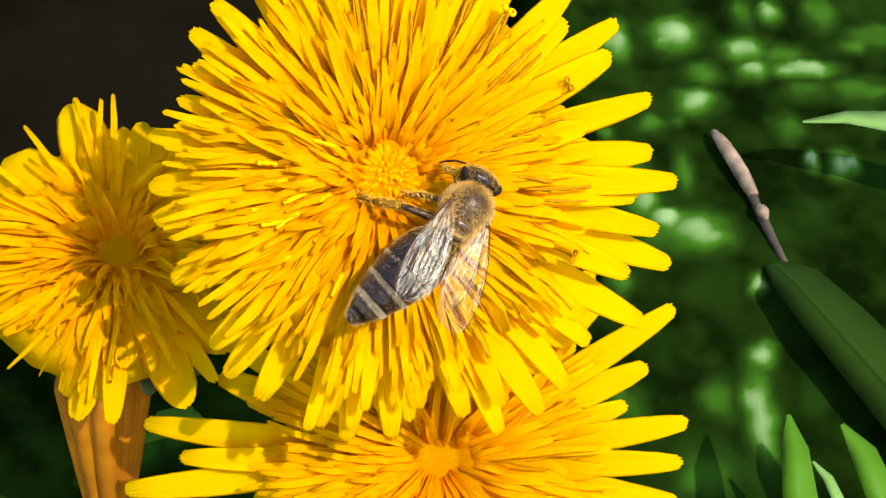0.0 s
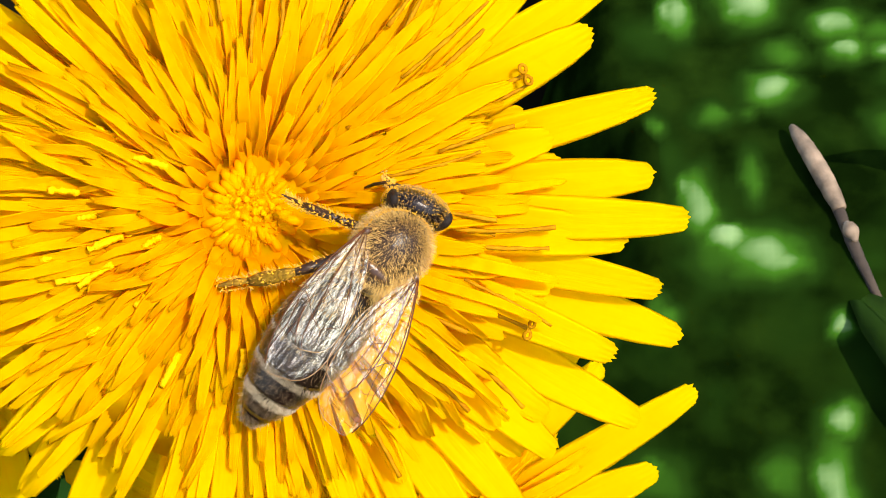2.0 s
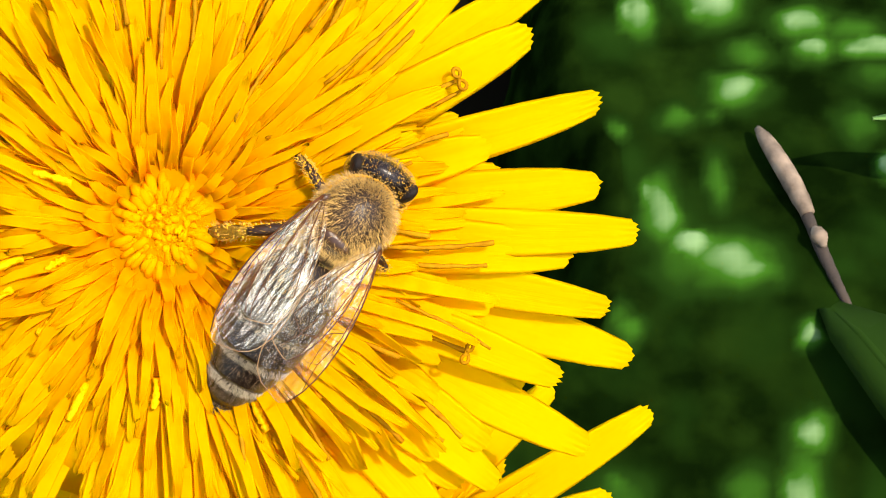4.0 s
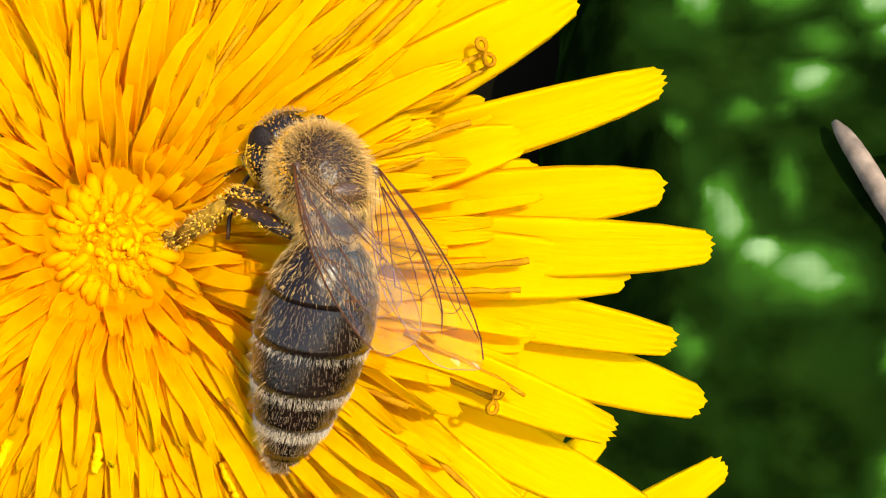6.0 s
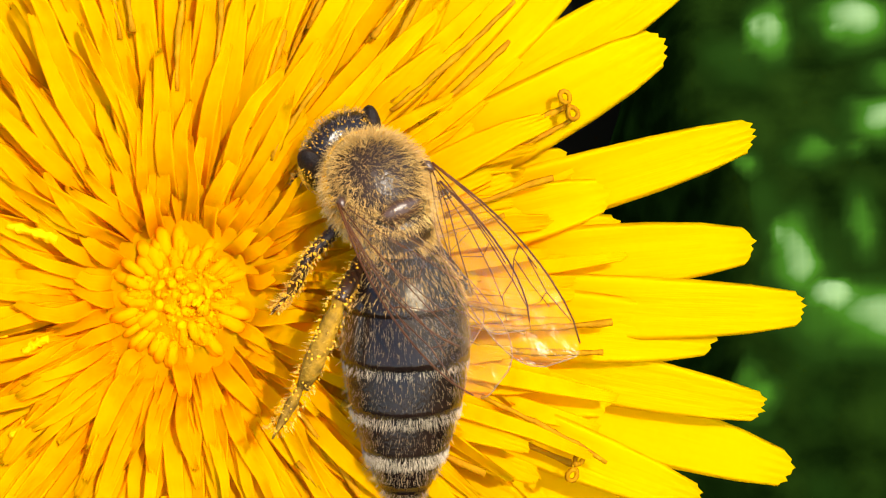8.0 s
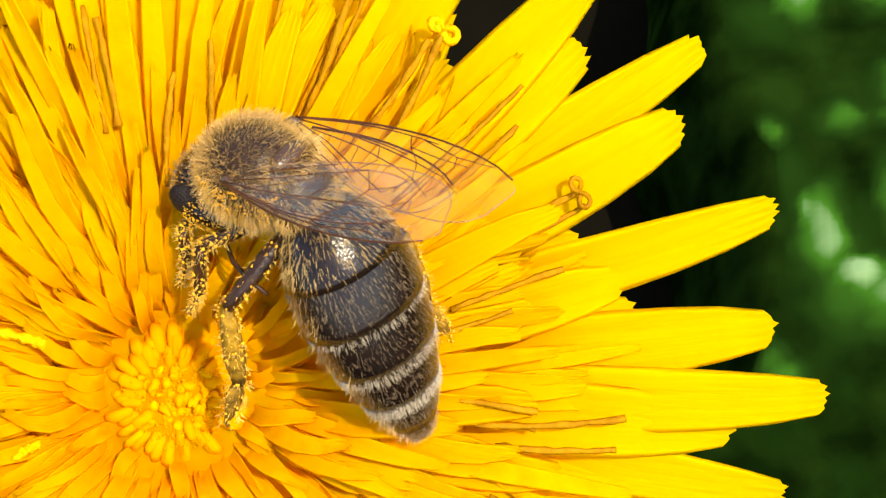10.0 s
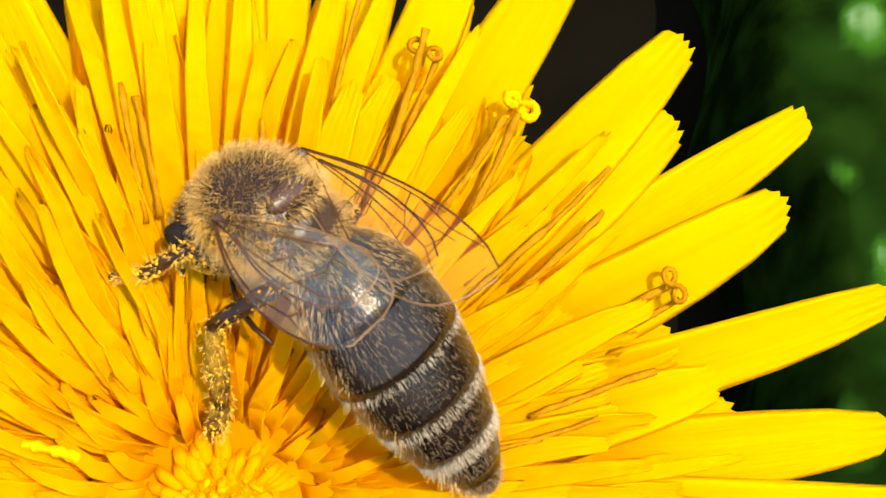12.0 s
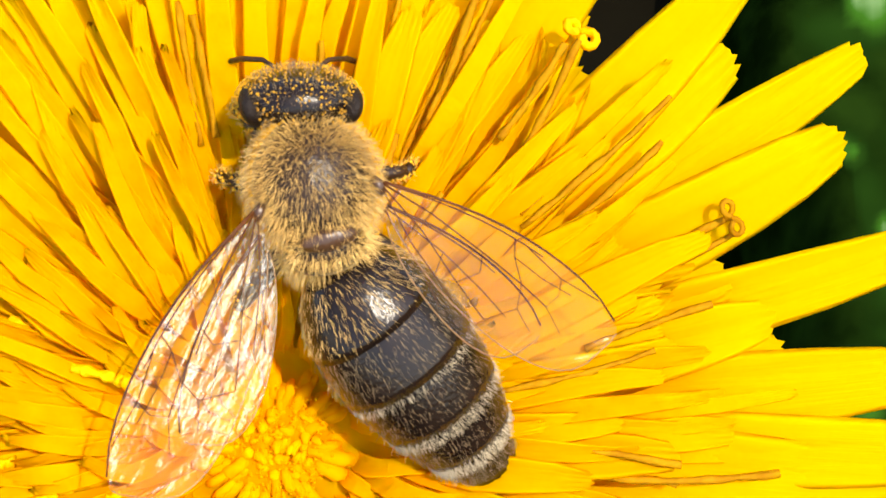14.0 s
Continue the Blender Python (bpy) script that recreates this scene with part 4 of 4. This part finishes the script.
verts = np.stack([mx, my, mz], 2).reshape(-1, 3)
faces = [(i * rows_y + j, (i + 1) * rows_y + j, (i + 1) * rows_y + j + 1, i * rows_y + j + 1) for i in range(rows_x - 1) for j in range(rows_y - 1)]
carpet = tagged(new("undergrowth_sheet", mesh_of("undergrowth_sheet", verts, faces, SHADED_UNDERGROWTH)), "uneven dark green undergrowth, shade put into its colour, with soft pale mounds for blurred leaves", "moss", kind="stuff")
carpet.matrix_basis = pose(0, 0, UNDERGROWTH_LEVEL)

# ---- what moves ----
# seconds, place in millimetres over the flower, turn in degrees
BEE_ROWS = [
    (0, 4.17, -2.41, 4.45, -2.5, 7.8, -32.0),
    (0.5, 4.21, -2.12, 4.14, -2.9, 11.3, -32.2),
    (1, 4.56, -1.44, 3.85, 5.2, 3.6, -35.8),
    (1.5, 4.80, -2.12, 3.79, 1.3, 4.9, -46.7),
    (2, 5.86, -1.71, 4.23, 1.2, 6.2, -43.2),
    (2.5, 5.54, -2.05, 4.27, 2.0, 1.6, -31.9),
    (3, 7.49, -0.61, 4.22, 2.3, 4.0, -44.5),
    (3.5, 7.55, 0.06, 3.45, -2.1, 4.3, -45.6),
    (5.8, 7.49, 1.17, 3.55, 1.7, 0.2, -6.2),
    (6, 6.90, 2.00, 2.97, -35.1, 30.9, -1.5),
    (6.5, 5.68, 1.82, 3.10, -31.0, 28.8, 16.7),
    (7, 5.73, 2.27, 2.53, -28.9, 29.3, 12.9),
    (7.5, 6.03, 3.01, 2.50, -30.9, 25.8, 15.3),
    (8, 6.25, 3.47, 2.80, -19.0, 13.6, 23.8),
    (8.2, 7.12, 5.37, 3.16, -27.8, 23.0, 6.9),
    (10.3, 2.62, 7.22, 3.81, -43.1, 36.9, 44.4),
    (10.5, 2.85, 7.35, 3.84, -43.6, 39.1, 41.0),
    (11, 2.60, 8.62, 3.19, -42.8, 37.2, 36.5),
    (11.5, 3.21, 9.44, 2.64, -66.0, 13.5, 10.4),
    (12, 1.39, 8.68, 3.12, -45.2, 33.0, 40.7),
    (12.5, 2.00, 8.97, 3.29, -46.3, 40.6, 36.2),
    (13, 0.73, 7.44, 3.61, -6.0, 1.4, 93.1),
    (13.3, -0.52, 6.42, 3.06, -52.9, 47.1, 68.8),
    (13.5, -0.62, 5.80, 2.92, -56.3, 51.4, 81.3),
    (13.6, -1.32, 5.60, 2.59, -31.5, 27.5, 71.5),
    (13.7, 0.25, 5.15, 3.23, -10.3, 12.0, 34.6),
    (13.8, 1.34, 5.66, 3.07, -8.0, 14.4, 17.2),
    (14, 1.16, 7.17, 3.47, 3.2, 4.9, 13.0),
]
ABDOMEN_ROWS = [
    (0, -11.0, -16.1), (0.5, -16.1, -6.2), (1, -6.9, 1.4), (1.5, -16.0, 14.0),
    (2, -14.8, 9.7), (2.5, -14.5, -5.0), (3, -10.5, 8.2), (3.5, -16.7, 16.2),
    (5.8, -23.1, -8.4), (6, -55.2, 3.0), (6.5, -55.9, -5.2), (7, -46.9, -4.2),
    (7.5, -44.1, -10.5), (8, -32.9, -22.2), (8.2, -45.3, -1.9), (10.3, -68.8, -3.7),
    (10.5, -67.6, 1.3), (11, -59.5, 5.7), (11.5, -63.0, 30.4), (12, -61.1, 6.6),
    (12.5, -65.2, 15.6), (13, -27.4, -59.3), (13.15, -56.0, -16.0), (13.3, -81.4, 29.9),
    (13.5, -88.4, 18.5), (13.6, -57.0, -11.4), (13.7, -36.2, 25.0), (13.8, -23.1, 37.8),
    (14, -11.8, 25.5),
]
HEAD_ROWS = [
    (0, -4.0, 5.8), (0.5, -3.7, 16.4), (1, -10.3, 15.1), (1.5, -7.5, 15.9),
    (2, -12.3, 21.9), (2.5, -7.0, 19.6), (3, -10.5, 16.5), (3.5, -13.0, 14.8),
    (5.8, -22.8, 21.0), (6, -40.0, 14.0), (6.5, -25.2, 18.4), (7, -30.5, 8.1),
    (7.5, -28.6, 9.9), (8, -32.7, 12.3), (8.2, -22.7, 26.5), (10.3, -58.0, 12.0),
    (10.5, -58.0, 12.0), (11, -56.0, 12.0), (11.5, -58.0, -3.6), (12, -60.0, 10.0),
    (12.5, -56.0, 14.0), (13, 8.0, 16.2), (13.3, -6.3, 35.2), (13.5, -2.7, 17.6),
    (13.6, -8.6, 38.6), (13.7, -15.2, 8.7), (13.8, -17.4, -2.4), (14, 4.6, -11.7),
]
HIND_ROWS = [
    (0, -47.2, 190.2), (0.5, -47.3, 178.3), (1, -39.2, 202.6), (1.5, -41.0, 208.0),
    (2, -24.9, 240.5), (2.5, -31.1, 220.3), (3, 0.0, 246.5), (3.5, -37.9, 237.0),
    (5.8, -30.2, 196.5), (6, -56.1, 119.5), (6.5, -61.2, 169.9), (7, -66.0, 203.3),
    (7.5, -24.6, 220.3), (8, -4.2, 217.1), (8.2, -80.8, 223.6), (10.3, -60.9, 159.0),
    (10.5, -61.1, 167.5), (11, -100.0, 172.0), (11.5, -54.6, 212.8), (12, -59.6, 127.8),
    (12.5, -59.4, 122.4), (13, -25.7, 149.6), (13.3, -66.0, 110.0), (13.6, -80.0, 160.0),
    (14, -64.4, 225.0),
]
MID_ROWS = [
    (0, -62.8, 191.6), (0.5, -44.0, 131.6), (1, -48.5, 187.9), (1.5, -38.4, 189.7),
    (2, -14.0, 201.2), (2.5, -13.2, 179.1), (3, -3.9, 219.2), (3.5, -44.2, 156.8),
    (5.8, -43.4, 202.8), (6, -67.6, 120.8), (6.5, -86.0, 190.0), (7, -84.0, 225.0),
    (7.5, -75.6, 179.0), (8, -44.6, 199.1), (8.2, -76.9, 184.0), (10.3, -54.8, 119.9),
    (10.5, -54.3, 137.7), (11, -66.0, 137.2), (11.5, -53.7, 132.1), (12, -8.6, 113.3),
    (12.5, -39.8, 94.0), (13, -46.4, 155.0), (13.3, -40.0, 100.0), (13.6, -62.0, 154.1),
    (14, -69.6, 149.4),
]
# seconds; sweep, lift and twist of the left wings; the same of the right wings
WING_ROWS = [
    (0, 2, 6, -12, 14, 4, 9), (0.5, -4, 7, -12, 14, 5, 10), (1, 2, 12, -5, 6, 8, 4), (1.5, 1, 11, -7, 12, 5, 6),
    (2, -5, 13, -7, 17, 11, 6), (2.5, -1, 11, -2, 11, 10, 0), (3, -5, 9, -5, 16, 5, 5), (3.5, -2, 11, -6, 11, 5, 6),
    (5.8, -13, 9, -2, 9, 12, 3), (6, 2, 7, -8, 10, -2, 8), (6.5, 5, 8, -8, 9, -9, 8), (7, 3, 8, -7, 10, -9, 7),
    (7.5, -4, -3, -6, 8, -7, 6), (8, -6, 3, -2, 10, -2, 2), (8.2, -2, 9, -8, 4, 1, 8), (10.3, 6, 10, -8, 0, 2, 8),
    (10.5, 10, 12, -8, -1, 4, 8), (11, 14, 11, -8, -4, -1, 8), (11.5, 3, 1, -6, 2, -5, 6), (12, 22, 10, -6, -10, -1, 7),
    (12.5, 15, 5, -8, -6, -1, 8), (13, 9, 29, 0, 2, 16, 24), (13.3, 21, 7, -4, -6, -4, 4), (13.5, 26, 7, -4, -9, -3, 4),
    (13.6, 37, 10, -1, -1, 10, 3), (13.7, 19, 50, -20, 34, 11, 1), (13.8, 28, 44, -10, 46, 9, 1), (14, 42, 14, -3, 46, -4, -2),
]


def motions():
    walk(bee, [(t, HEAD_FRAME @ pose(x * MM, y * MM, z * MM, a, b, c)) for t, x, y, z, a, b, c in BEE_ROWS])
    walk(abdomen, [(t, pose(*(ABD_AT * MM), -pitch, 0, yaw)) for t, pitch, yaw in ABDOMEN_ROWS])
    walk(head, [(t, pose(*(HEAD_AT * MM), pitch, 0, yaw)) for t, pitch, yaw in HEAD_ROWS])
    for side, sx, k in (("left", -1, 1), ("right", 1, 4)):
        for wing_ob, y, dz, less in ((WINGS[side][0], -0.15, 0.0, 0), (WINGS[side][1], -0.75, -0.15, -7)):
            walk(wing_ob, [(row[0], pose(sx * 1.58 * MM, y * MM, (0.9 + dz) * MM, 0, 0, sx * (row[k] + less))
                            @ pose(0, 0, 0, -row[k + 1], 0, 0) @ pose(0, 0, 0, 0, -sx * row[k + 2], 0)) for row in WING_ROWS])
    for key, rows in (("left hind", HIND_ROWS), ("left mid", MID_ROWS)):
        ob, hip = LEGS[key]
        walk(ob, [(t, pose(*(Vector(hip) * MM), 0, -lift, turn)) for t, lift, turn in rows])
    ob, hip = LEGS["right hind"]
    walk(ob, [(t, pose(*(Vector(hip) * MM), 0, -lift, turn)) for t, lift, turn in ((0, -55, -62), (6, -60, -66), (12.4, -58, -64), (12.9, -36, -70), (13.5, -60, -88), (13.7, -24, -44), (14, -26, -48))])
    for key, lift, turn in (("right mid", -44, -12), ("left fore", -60, 118), ("right fore", -60, 62)):
        ob, hip = LEGS[key]
        walk(ob, [(t, pose(*(Vector(hip) * MM), 0, -lift, turn + 7 * math.sin(2.3 * t + lift))) for t in (0, 1, 2, 3, 4, 5, 6, 7, 8, 9, 10, 11, 12, 13, 14)])


motions()
